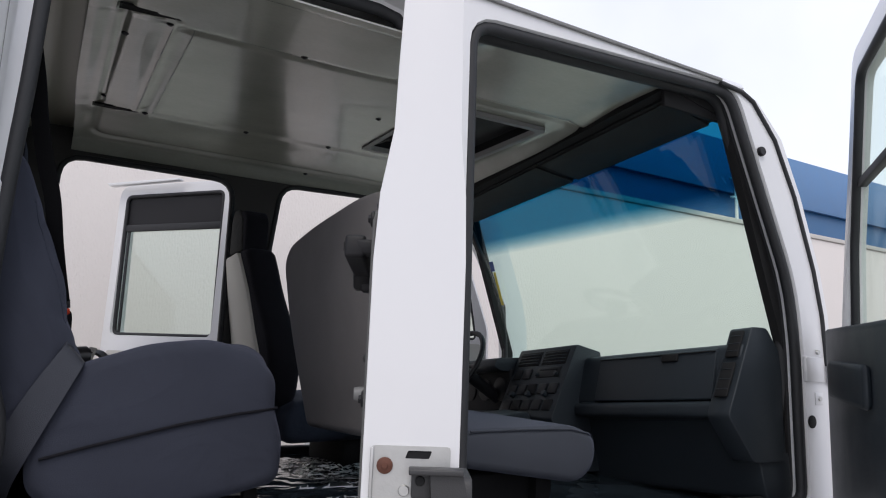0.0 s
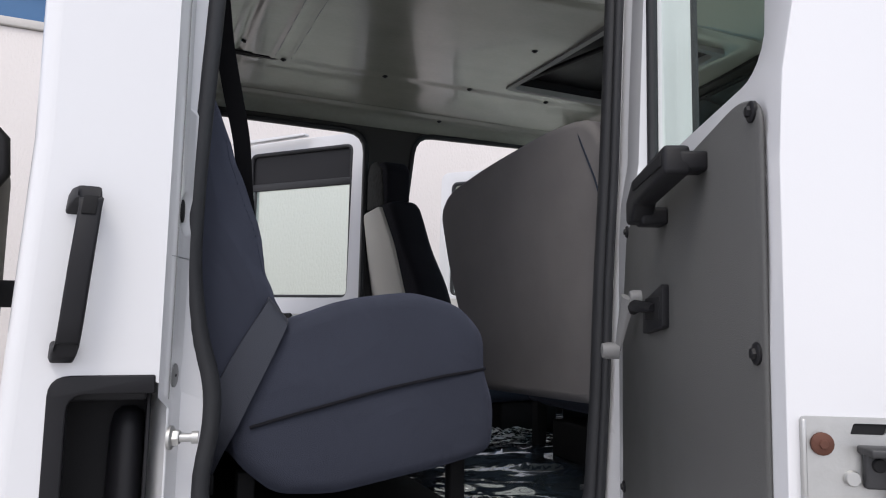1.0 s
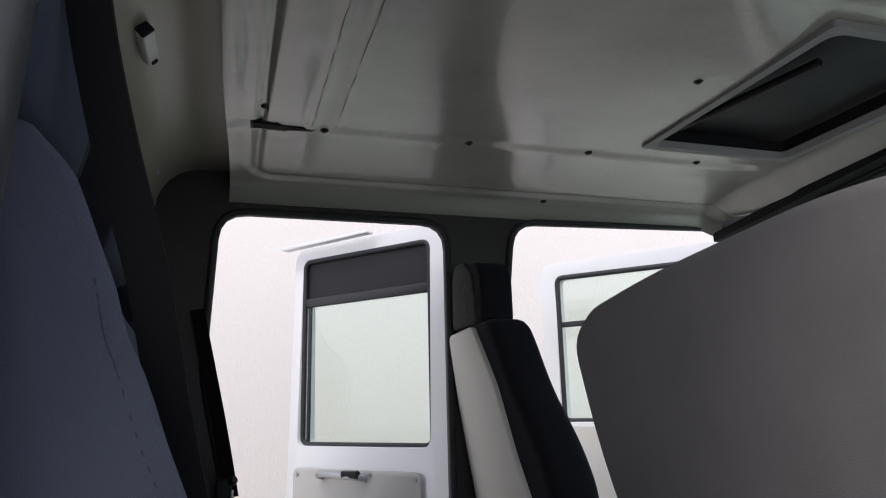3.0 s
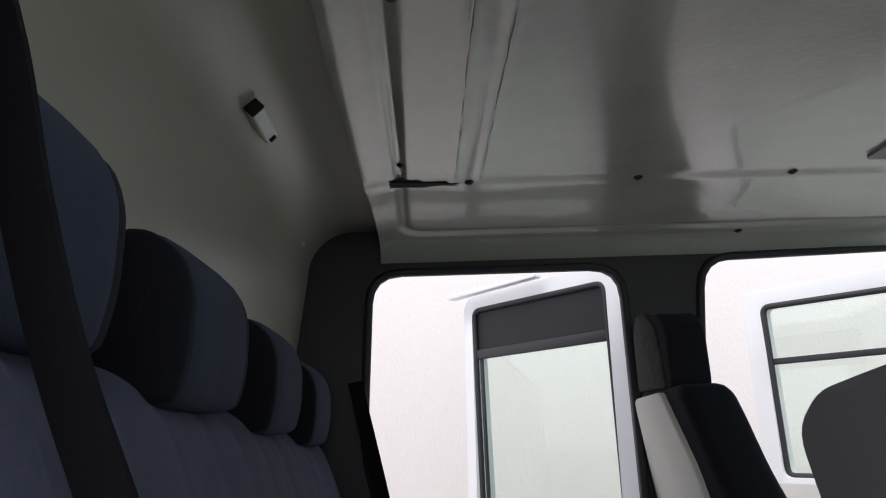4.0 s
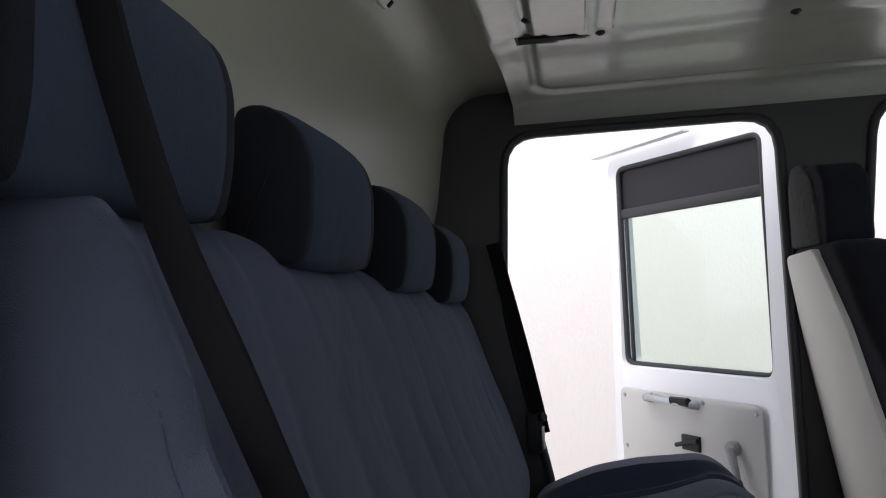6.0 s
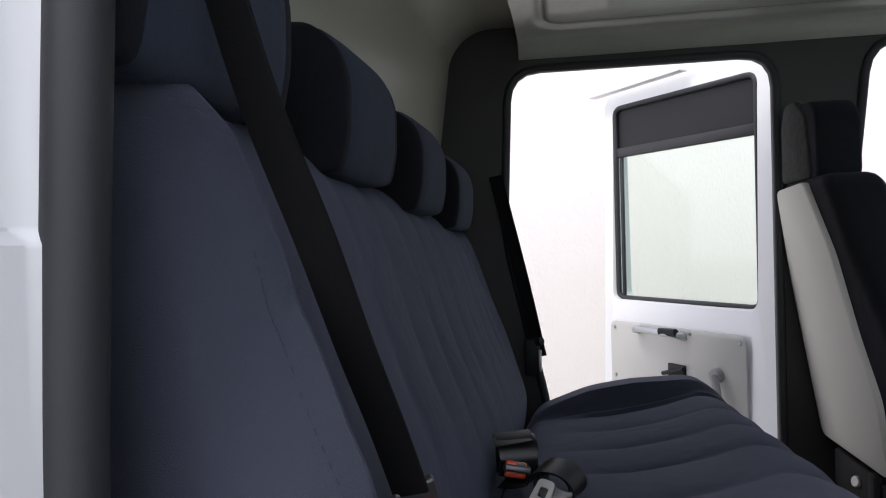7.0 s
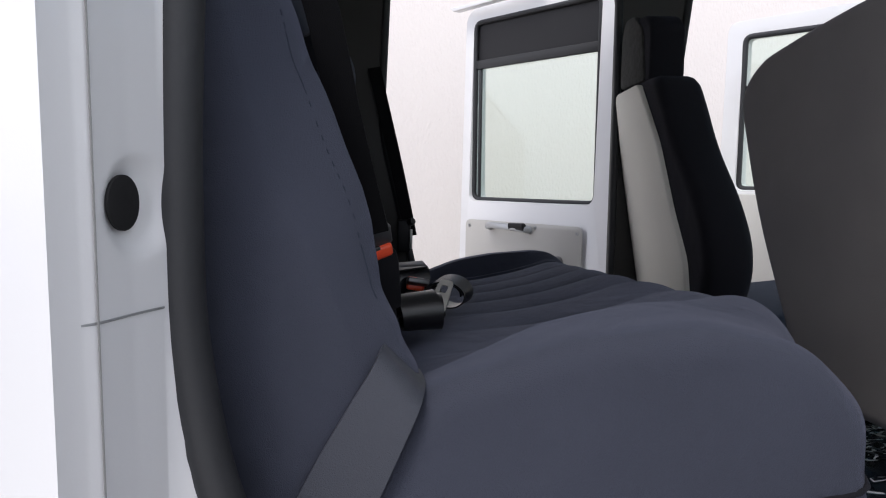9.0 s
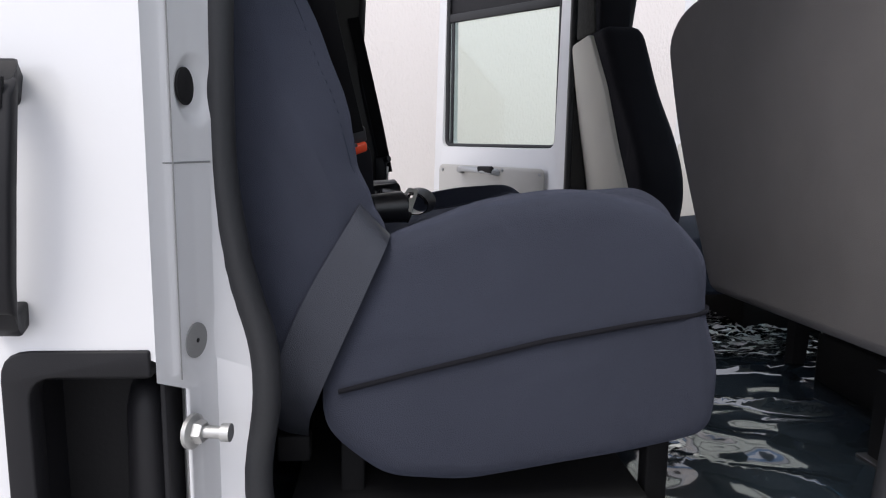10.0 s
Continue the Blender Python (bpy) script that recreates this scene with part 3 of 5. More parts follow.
lamp_m = Matrix.Translation((-0.177, 1.130, 2.717)) @ pose(0, 0, 0, 0, 45, 0)
lamp = thing("cab_lamp", "small white oblong lamp on the rear wall", "lamp", lamp_m)
part("housing", box(-0.014, 0.014, -0.066, 0.066, -0.016, 0.016, 0.006, 3), LAMPW, lamp)
part("end_cap", box(-0.013, 0.0145, -0.072, -0.064, -0.0162, 0.0162, 0.003), DARKPLASTIC, lamp)
part("switch", box(0.012, 0.018, 0.050, 0.062, -0.008, 0.008, 0.002), TRIM, lamp)
part("wall_screw", knob((-0.215, 1.83, 2.65), (1, 0, -0.2), 0.008, 0.006, 10), ZINC, None, "small screw in the rear wall", category="screw")


# ---- doors: local x runs from the hinge to the latch edge, o is the outer side, z is up ----
def grab_bar(parent, x0, x1, y, z, out, material, name="handle"):
    """A bent pull handle along x that stands out from the panel by out."""
    bm = tube([(x0, y, z - 0.01), (x0 + 0.01, y + out * 0.7, z - 0.004), (x0 + 0.05, y + out, z), (x1 - 0.05, y + out, z + 0.004), (x1 - 0.01, y + out * 0.7, z), (x1, y, z - 0.006)], [0.022, 0.02, 0.017, 0.017, 0.02, 0.022], 8, False, 0.75)
    return part(name, bm, material, parent)


def densified(poly, step=0.1):
    """The outline with points added along its long edges."""
    out = []
    for p, q in zip(poly, poly[1:] + poly[:1]):
        n = max(1, int(math.hypot(q[0] - p[0], q[1] - p[1]) / step))
        out += [(p[0] + (q[0] - p[0]) * k / n, p[1] + (q[1] - p[1]) * k / n) for k in range(n)]
    return out


def door_shell(corners, hole, o, sill, top):
    """A hollow-edged door leaf with a window opening: full depth below the sill, thinner towards the top."""
    outline = rounded(corners, [0.03, 0.09, 0.09, 0.03] if len(corners) == 4 else [0.03, 0.05, 0.08, 0.07, 0.03], 5)
    bm = plate(densified(outline) if o > 0 else outline, [hole], o * 0.125, 0.0, "y", -0.015)
    bmesh.ops.recalc_face_normals(bm, faces=bm.faces)
    bevel(bm, 0.012, 3, 50)
    for v in bm.verts:
        k = smoothstep(sill - 0.06, sill + 0.08, v.co.z) * 0.5 + 0.5 * smoothstep(sill, top, v.co.z)
        inner = 1 - abs(v.co.y) / 0.125
        v.co.y += o * (0.042 * k * inner - 0.012 * k * (1 - inner))
        v.co.y += o * 0.012 * smoothstep(1.0, 1.3, v.co.z) * (1 - k) * (1 - inner)
        v.co.y -= o * 0.062 * max(0.0, 0.92 - v.co.x) * (1 - inner)
    return bm


def rear_door(name, m, o, width, win, sill, top, panel, panel_mat, glass_split, label):
    d = thing(name, label, "door", m, kind="structure")
    (w0, w1, wz0, wz1), (p0, p1, pz0, pz1) = win, panel
    hole = rounded([(w0, wz0), (w0, wz1), (w1, wz1), (w1, wz0)], 0.05, 5)
    part("door_body", door_shell([(0.0, 1.0), (0.0, top), (width, top), (width, 1.0)], hole, o, sill, top), PAINT, d)
    part("window_seal", tube([(x, o * 0.05, z) for x, z in offset(hole, -0.008)], 0.013, 8, True), RUBBER, d)
    pane = part("pane", prism(offset(hole, -0.004), o * 0.07, o * 0.074, "y"), GLASS, d)
    pane.visible_shadow = False
    if glass_split:
        part("top_flange", prism([(0.42, top - 0.004), (0.42, top + 0.010), (width + 0.045, top + 0.006), (width + 0.02, top - 0.014)], o * 0.010, -o * 0.034, "y", 0.002), PAINT, d)
        z = glass_split
        part("transom", prism(rounded([(w0 + 0.012, z), (w0 + 0.012, wz1 - 0.012), (w1 - 0.012, wz1 - 0.012), (w1 - 0.012, z)], [0.01, 0.045, 0.045, 0.01], 4), o * 0.058, o * 0.064, "y"), DARKPLASTIC, d, "black sheet in the top of the window")
        part("transom_bar", box(w0 + 0.006, w1 - 0.006, min(o * 0.044, o * 0.064), max(o * 0.044, o * 0.064), z - 0.025, z + 0.018, 0.004), RUBBER, d)
        part("channel", box(w1 - 0.045, w1 - 0.03, min(o * 0.05, o * 0.064), max(o * 0.05, o * 0.064), wz0 + 0.01, z, 0.003), RUBBER, d)
    if o > 0:
        outline = rounded([(p0, pz0), (p0, 1.63), (p0 + 0.055, 1.855), (0.25, 1.887), (p1 - 0.07, pz1 + 0.01), (p1, pz1 - 0.01), (p1, pz0)], [0.02, 0.1, 0.04, 0.1, 0.05, 0.03, 0.02], 5)
    else:
        outline = rounded([(p0, pz0), (p0, pz1), (p1, pz1), (p1, pz0)], 0.035, 5)
    pn = part("inner_panel", prism(outline, -o * (0.006 if o > 0 else 0.010), o * 0.001, "y", 0.003, 1), panel_mat, d)
    if o > 0:
        spots = ((0.137, 1.852), (p1 - 0.02, pz1 - 0.018), (p1 - 0.02, 1.624), (p0 + 0.02, 1.30))
    else:
        spots = ((p0 + 0.025, pz1 - 0.03), (p1 - 0.03, pz1 - 0.03), (p1 - 0.03, pz1 - 0.25), (p0 + 0.02, pz1 - 0.56), ((p0 + p1) / 2 - 0.10, pz1 - 0.018), ((p0 + p1) / 2 + 0.14, pz1 - 0.018))
    for sx, sz in spots:
        part("screw", join(knob((sx, -o * 0.005, sz), (0, -o, 0), 0.013, 0.005, 12), knob((sx, -o * 0.008, sz), (0, -o, 0), 0.007, 0.006, 6)), DARKPLASTIC if o > 0 else GREYMETAL, pn)
    return d


def slab_handle():
    """A chunky bent pull handle: a foot towards the hinge, a wide bar and a second foot on the panel."""
    bar = prism([(0.43, 1.826), (0.428, 1.868), (0.48, 1.898), (0.70, 1.905), (0.705, 1.862), (0.50, 1.852), (0.475, 1.826)], -0.066, -0.028, "y")
    bevel(bar, 0.007, 3)
    return join(bar, box(0.432, 0.485, -0.050, -0.004, 1.822, 1.852, 0.006), box(0.66, 0.703, -0.045, -0.004, 1.868, 1.896, 0.005))


door_near = rear_door("door_1", pose(0.79, 0.0, 0, 0, 0, -117.7), 1, 0.925, (0.13, 0.84, 1.955, 2.62), 1.945, 2.72, (0.07, 0.888, 1.10, 1.918), PANELDARK, 0, "open white rear cab door with a dark inner panel")
pull = part("handle", slab_handle(), DARKPLASTIC, door_near, "black pull handle")
part("grip_inlay", box(0.50, 0.69, -0.0685, -0.065, 1.875, 1.892, 0.001), TRIM, pull)
crank = part("window_crank", join(knob((0.266, -0.004, 1.704), (0, -1, 0), 0.016, 0.024), tube([(0.266, -0.030, 1.704), (0.235, -0.036, 1.65), (0.205, -0.040, 1.60)], [0.018, 0.012, 0.008], 10, False, 0.5)), GREYPLASTIC, door_near, "grey window crank")
part("knob", knob((0.203, -0.038, 1.597), (0, -1, 0), 0.017, 0.034, 16), GREYPLASTIC, crank)
latch_in = part("door_release", prism(rounded([(0.335, 1.635), (0.345, 1.695), (0.485, 1.722), (0.485, 1.648)], 0.008, 3), -0.018, -0.004, "y", 0.004), DARKPLASTIC, door_near, "black inner door release")
part("recess", box(0.365, 0.465, -0.0195, -0.016, 1.660, 1.700, 0.003), TRIM, latch_in)
part("lever", tube([(0.30, -0.024, 1.682), (0.345, -0.036, 1.687), (0.40, -0.032, 1.684), (0.44, -0.022, 1.682)], [0.014, 0.013, 0.012, 0.009], 8, False, 0.7), DARKPLASTIC, latch_in)
WORN = mat("worn_black_plastic", (0.028, 0.028, 0.030), 0.5, var=0.25, bump=0.1, bscale=400)
part("outer_handle", prism(rounded([(0.80, 1.30), (0.80, 1.520), (0.905, 1.520), (0.915, 1.49), (0.89, 1.45), (0.885, 1.30)], 0.010, 3), 0.130, 0.158, "y", 0.006, 2), WORN, door_near, "worn black outer door handle")
lp = part("latch_plate", plate(rounded([(0.012, 1.476), (0.012, 1.565), (0.124, 1.565), (0.124, 1.47), (0.096, 1.40), (0.060, 1.40), (0.050, 1.476)], 0.005, 2), [rounded([(0.060, 1.548), (0.064, 1.559), (0.098, 1.559), (0.094, 1.548)], 0.002, 2)], 0.924, 0.9285, "x"), ZINC, door_near, "zinc-plated door latch plate")
part("latch_well", box(0.90, 0.9262, 0.056, 0.102, 1.544, 1.563, 0.002), TRIM, lp, "black hollow behind the latch plate")
part("latch_bracket", join(box(0.928, 0.938, 0.070, 0.106, 1.496, 1.536, 0.003), box(0.928, 0.958, 0.066, 0.142, 1.530, 1.538, 0.002)), WORN, lp, "dark bracket")
part("bracket_bolt", knob((0.937, 0.082, 1.520), (1, 0, 0), 0.007, 0.005, 12), TRIM, lp)
part("latch_claw", loft([[(0.926, y0, z), (0.950, y0, z), (0.950, y1, z), (0.926, y1, z)] for z, y0, y1 in ((1.30, 0.112, 0.150), (1.44, 0.108, 0.150), (1.50, 0.098, 0.148), (1.529, 0.096, 0.142))]), WORN, lp)
part("plate_lip", box(0.9282, 0.934, 0.011, 0.016, 1.478, 1.563, 0.002), ZINC, lp)
part("screw", join(knob((0.928, 0.032, 1.538), (1, 0, 0), 0.0115, 0.005, 16), knob((0.932, 0.032, 1.538), (1, 0, 0), 0.005, 0.003, 6)), RUST, lp, "rusty screw")
part("screw", knob((0.928, 0.060, 1.505), (1, 0, 0), 0.008, 0.006, 12), ZINC, lp)
part("lower_tab", box(0.924, 0.930, 0.030, 0.058, 1.44, 1.470, 0.002), mat("yellow_zinc", (0.24, 0.21, 0.10), 0.4, metal=0.6, var=0.3, scale=40), lp, "yellow passivated tab")

door_far = rear_door("door_2", pose(0.8955, 2.3666, 0, 0, 0, 128.95), -1, 0.95, (0.122, 0.894, 1.757, 2.652), 1.73, 2.715, (0.155, 0.885, 1.0, 1.665), PANELLIGHT, 2.440, "open white rear cab door with a grey inner panel")
grab_bar(door_far, 0.45, 0.70, 0.008, 1.645, 0.05, GREYMETAL)
part("handle_grip", tube([(0.45, 0.052, 1.648), (0.53, 0.06, 1.648)], [0.024, 0.022], 8, False, 0.7), DARKPLASTIC, door_far, "black end of the pull handle")
part("door_release", join(box(0.44, 0.53, 0.008, 0.022, 1.455, 1.515, 0.004), tube([(0.44, 0.03, 1.50), (0.50, 0.034, 1.485), (0.55, 0.03, 1.47)], 0.009, 8)), DARKPLASTIC, door_far, "black inner door release")
crank2 = part("window_crank", join(knob((0.28, 0.01, 1.50), (0, 1, 0), 0.028, 0.03), tube([(0.28, 0.04, 1.50), (0.25, 0.055, 1.44), (0.24, 0.055, 1.39)], [0.018, 0.014, 0.012], 8)), GREYPLASTIC, door_far, "grey window crank")
part("knob", knob((0.24, 0.052, 1.385), (0, 1, 0), 0.02, 0.03), DARKPLASTIC, crank2)


def front_door(name, m, o, label, panel_mat, slant, foot=0.0, top=2.74):
    d = thing(name, label, "door", m, kind="structure")
    w, sill = 1.38, 1.80
    hole = rounded([(0.07 + foot, sill + 0.02), (0.07 + foot + (slant - foot) * 0.2, sill + 0.35), (0.07 + slant, top - 0.09), (w - 0.09, top - 0.08), (w - 0.09, sill + 0.02)], [0.05, 0.05, 0.06, 0.05, 0.05], 5)
    part("door_body", door_shell([(0.0, 1.0), (foot, sill + 0.1), (slant, top), (w, top), (w, 1.0)], hole, o, sill, top), PAINT, d)
    part("window_seal", tube([(x, o * 0.05, z) for x, z in offset(hole, -0.008)], 0.016, 8, True), RUBBER, d)
    pane = part("pane", prism(offset(hole, -0.004), o * 0.07, o * 0.074, "y"), GLASS, d)
    pane.visible_shadow = False
    part("window_bar", box(0.09 + slant * 0.7, w - 0.09, min(o * 0.05, o * 0.08), max(o * 0.05, o * 0.08), 2.36, 2.39, 0.004), RUBBER, d)
    pn = part("inner_panel", prism(rounded([(0.03, 1.08), (0.03, sill + foot * 0.35), (w - 0.04, sill + foot * 0.2), (w - 0.04, 1.08)], 0.03, 4), -o * 0.014, o * 0.001, "y", 0.004, 1), panel_mat, d)
    part("armrest", prism(rounded([(0.20, 1.60), (0.20, 1.74), (0.8, 1.72), (0.8, 1.58)], 0.03, 4), -o * 0.040, -o * 0.012, "y", 0.015, 2), panel_mat, pn)
    return d


front_door("door_3", pose(2.77, -0.05, 0, 0, 0, -140), 1, "open white front passenger door with a black armrest panel", DASH, 0.50, 0.19, 2.84)
front_door("door_4", pose(2.64, 2.29, 0, 0, 0, 128.95), -1, "open white driver's door beside the stucco wall", PANELLIGHT, 0.29)

# ---- rear pillar fittings ----
pillar = thing("pillar_fittings", "plugs and striker bolt on the white door pillar", "door striker")
nrm = (1.0, -0.34, 0)


part("plug", knob((-0.1830, 0.066, 1.849), (1.0, -0.16, 0), 0.022, 0.004, 24), TRIM, pillar, "black rubber plug")
part("plug", knob((-0.1800, 0.064, 1.54), nrm, 0.022, 0.003, 24), GREYPLASTIC, pillar, "grey rubber plug")
part("plug_screw", knob((-0.1770, 0.063, 1.54), nrm, 0.003, 0.001, 8), TRIM, pillar)
stk = part("striker_washer", knob((-0.184, 0.042, 1.43), nrm, 0.022, 0.008, 16), ZINC, pillar, "zinc striker washer")
part("striker_nut", knob((-0.177, 0.041, 1.43), nrm, 0.015, 0.012, 6), ZINC, stk)
part("striker_pin", join(tube([(-0.170, 0.040, 1.43), (-0.142, 0.036, 1.43)], 0.008, 12), tube([(-0.145, 0.0365, 1.43), (-0.134, 0.035, 1.43)], 0.0115, 12)), ZINC, stk)
part("panel_seam", tube([(-0.1885, 0.031, 1.50), (-0.1885, 0.031, 2.6)], 0.0009, 6), GREYPLASTIC, pillar)
part("panel_joint", tube([(-0.1978, 0.023, 1.760), (-0.1888, 0.034, 1.760), (-0.1778, 0.066, 1.760), (-0.1640, 0.099, 1.760)], 0.0011, 6), GREYMETAL, pillar)

def slanted(bm, r):
    if r:
        bmesh.ops.recalc_face_normals(bm, faces=bm.faces)
        bevel(bm, r)
    for v in bm.verts:
        v.co.x += (v.co.z - 1.72) * 0.09
    return bm


grab = thing("grab_handle", "black plastic grab handle on the white cab side", "grab handle")
part("bar", slanted(loft([[(x0 - w, y - d, z - e), (x0 + w, y - d, z - e), (x0 + w, y + d, z + e), (x0 - w, y + d, z + e)] for x0, y, z, w, d, e in (
    (-0.364, 0.004, 1.836, 0.019, 0.002, 0.018), (-0.357, -0.020, 1.848, 0.019, 0.003, 0.016), (-0.346, -0.046, 1.856, 0.018, 0.008, 0.011), (-0.341, -0.054, 1.830, 0.0175, 0.010, 0.002), (-0.341, -0.055, 1.73, 0.018, 0.010, 0.0),
    (-0.340, -0.054, 1.635, 0.018, 0.010, -0.002), (-0.341, -0.046, 1.592, 0.018, 0.009, -0.010), (-0.347, -0.022, 1.584, 0.018, 0.004, -0.016), (-0.352, 0.004, 1.590, 0.019, 0.002, -0.016))]), 0.005), DARKPLASTIC, grab)
part("cap", slanted(box(-0.353, -0.331, -0.0665, -0.060, 1.815, 1.846, 0.001), 0.0), TRIM, grab)

step = thing("step_pocket", "black plastic pocket let into the cab side", "step pocket")
part("back_panel", box(-0.375, -0.216, 0.20, 0.21, 0.97, 1.54, 0.002), DARKPLASTIC, step)
part("side_panel", box(-0.3755, -0.368, 0.031, 0.199, 0.975, 1.54, 0.002), DARKPLASTIC, step)
part("side_panel", box(-0.224, -0.2165, 0.056, 0.199, 0.975, 1.54, 0.002), DARKPLASTIC, step)
part("ledge", box(-0.366, -0.225, 0.031, 0.198, 1.500, 1.5425, 0.006), DARKPLASTIC, step)
part("lip", prism(rounded([(-0.380, 0.97), (-0.380, 1.547), (-0.2135, 1.547), (-0.2135, 1.515), (-0.350, 1.515), (-0.350, 0.97)], [0.0, 0.035, 0.004, 0.004, 0.03, 0.0], 5), -0.004, 0.030, "y", 0.006, 2), DARKPLASTIC, step, "rounded moulded lip")
part("duct", loft([[(-0.252 + 0.032 * math.cos(a) * k, 0.12 + 0.05 * math.sin(a) * k, z) for a in [i * math.pi / 8 for i in range(16)]] for z, k in ((0.96, 1.1), (1.30, 1.1), (1.44, 1.0), (1.47, 0.8), (1.48, 0.4))]), DARKPLASTIC, step)

intake = thing("air_intake", "black plastic air intake stack behind the cab", "air intake")
part("intake_duct", prism(rounded([(-0.80, 1.61), (-0.80, 2.16), (-0.64, 2.13), (-0.535, 1.97), (-0.535, 1.61)], 0.03, 4), 0.25, 0.55, "y", 0.012), DARKPLASTIC, intake)
part("clamp", tube([(-0.54, 0.30, 2.02), (-0.52, 0.30, 2.0), (-0.515, 0.30, 1.93), (-0.535, 0.30, 1.90)], 0.014, 8), DARKPLASTIC, intake)
part("bracket", box(-0.70, -0.428, 0.46, 0.50, 1.66, 1.72, 0.004), DARKPLASTIC, intake)


# ---- rear bench ----
BY0, BY1 = 0.215, 2.0
SLOPE = 0.045                       # the cab leans a little to its far side
CUSH = rounded([(0.045, 1.645), (0.20, 1.690), (0.36, 1.71), (0.48, 1.685), (0.55, 1.615), (0.547, 1.53), (0.578, 1.45), (0.575, 1.335), (0.42, 1.295), (0.18, 1.255), (0.05, 1.265), (-0.04, 1.34), (-0.045, 1.41), (-0.01, 1.55)], 0.035, 3)
BACK = rounded([(0.01, 1.66), (-0.03, 1.78), (-0.095, 1.95), (-0.14, 2.09), (-0.17, 2.168), (-0.225, 2.222), (-0.275, 2.18), (-0.26, 1.95), (-0.17, 1.60), (-0.10, 1.42), (-0.05, 1.44), (0.0, 1.56)], 0.035, 3)


def softened(poly, times=2):
    """Cut the corners of a closed outline, so that it runs round."""
    for _ in range(times):
        poly = [tuple(a[k] * w + b[k] * (1 - w) for k in (0, 1)) for a, b in zip(poly, poly[1:] + poly[:1]) for w in (0.75, 0.25)]
    return poly


def seat_form(x, z, y):
    """How far a point of the cushion's outline shifts: a flat dished seat between the rolls at both ends."""
    top = smoothstep(1.45, 1.60, z)
    seam = 0.30 + 0.40 * max(0.0, x)
    mid = smoothstep(seam - 0.03, seam + 0.03, y) * (1 - smoothstep(1.815, 1.845, y))
    far = smoothstep(1.815, 1.845, y)
    t = min(1.0, max(0.0, x / 0.55))
    edge = smoothstep(0.62, 1.0, t)
    fore = smoothstep(0.30, 0.54, y) * (1 - far)
    dx = 0.052 * edge * (fore + 0.7 * far)
    dz = mid * (-0.018 - 0.028 * math.sin(math.pi * min(1.0, t / 0.85))) + fore * 0.066 * edge + far * (-0.01 + 0.035 * math.sin(math.pi * t * 0.7) + 0.05 * edge)
    return dx * top, dz * top - 0.030 * max(0.0, y - 0.5)


def pad(profile, y0, y1, flutes, ny, hump, slope=SLOPE, form=None):
    """A padded bench section: the profile swept along y, pinched at the ends, with sewn flutes on its top and front."""
    c = sum((Vector(p) for p in profile), Vector((0, 0))) / len(profile)
    rings = []
    ys = [y0, y0 + 0.003, y0 + 0.010, y0 + 0.022, y0 + 0.04] + [y0 + 0.06 + (y1 - y0 - 0.12) * i / ny for i in range(ny + 1)] + [y1 - 0.04, y1 - 0.022, y1 - 0.010, y1 - 0.003, y1]
    for y in ys:
        e = min(1, min(y - y0, y1 - y) / 0.04)
        k = 1 - 0.16 * (1 - math.sqrt(1 - (1 - e) ** 2))
        f = flutes(y)
        ring = []
        for q in profile:
            d = Vector(q) - c
            front = smoothstep(-0.05, 0.12, d.x * 0.6 + d.y * 0.5)
            p = c + d * k + d.normalized() * (f + hump(y, q[1])) * front
            dx, dz = form(q[0], q[1], y) if form else (0.0, 0.0)
            ring.append((p.x + dx, y, p.y + dz - slope * (y - y0)))
        rings.append(ring)
    return loft(rings)


def scallop(pitch, depth):
    def f(y):
        if y < 0.52 or y > 1.80:
            return 0.0
        p = (y - 0.52) / pitch % 1.0
        return depth * (abs(math.sin(math.pi * p)) ** 0.5 - 1.0)
    return f


bench = thing("rear_bench", "dark navy cloth four-seat rear bench with sewn flutes", "bench seat")
part("cushion", pad(softened(CUSH, 1), BY0, BY1, scallop(0.213, 0.021), 190, lambda y, z: 0.011 * (1 - smoothstep(0.40, 0.52, y)), form=seat_form), NAVY, bench)
back = part("backrest", pad(softened(BACK), BY0 - 0.005, BY1 + 0.02, scallop(0.16, 0.014), 150, lambda y, z: (-0.045 + 0.145 * math.sin(math.pi * min(1.0, (y - 0.205) / 0.12) / 2) - 0.10 * smoothstep(0.258, 0.335, y)) * (1.3 - 0.4 * smoothstep(2.02, 2.25, z)) + 0.012 * smoothstep(1.85, 1.92, y), 0.066), NAVY, bench)
BULGE = ((1.50, 0.0), (1.60, 0.032), (1.65, 0.042), (1.70, 0.028), (1.76, 0.012), (1.82, 0.008), (1.90, 0.0), (1.98, 0.008), (2.05, 0.018), (2.13, 0.020), (2.20, 0.0))
for v in back.data.vertices:            # the padded side roll at the near end
    q = v.co
    for (za, ga), (zb, gb) in zip(BULGE, BULGE[1:]):
        if za <= q.z < zb:
            g = ga + (gb - ga) * smoothstep(za, zb, q.z)
            mid = -0.10 - (q.z - 1.6) * 0.22
            q.x += g * smoothstep(0.208, 0.25, q.y) * (1 - smoothstep(0.30, 0.40, q.y)) * smoothstep(mid, mid + 0.06, q.x)
near = sorted((v.co for v in back.data.vertices if abs(v.co.y - 0.250) < 0.006 and 1.74 < v.co.z < 2.06 and v.co.x > -0.13), key=lambda q: q.z)
line, z0 = [], 0.0
for q in near:
    if q.z - z0 > 0.004:
        line.append(q)
        z0 = q.z
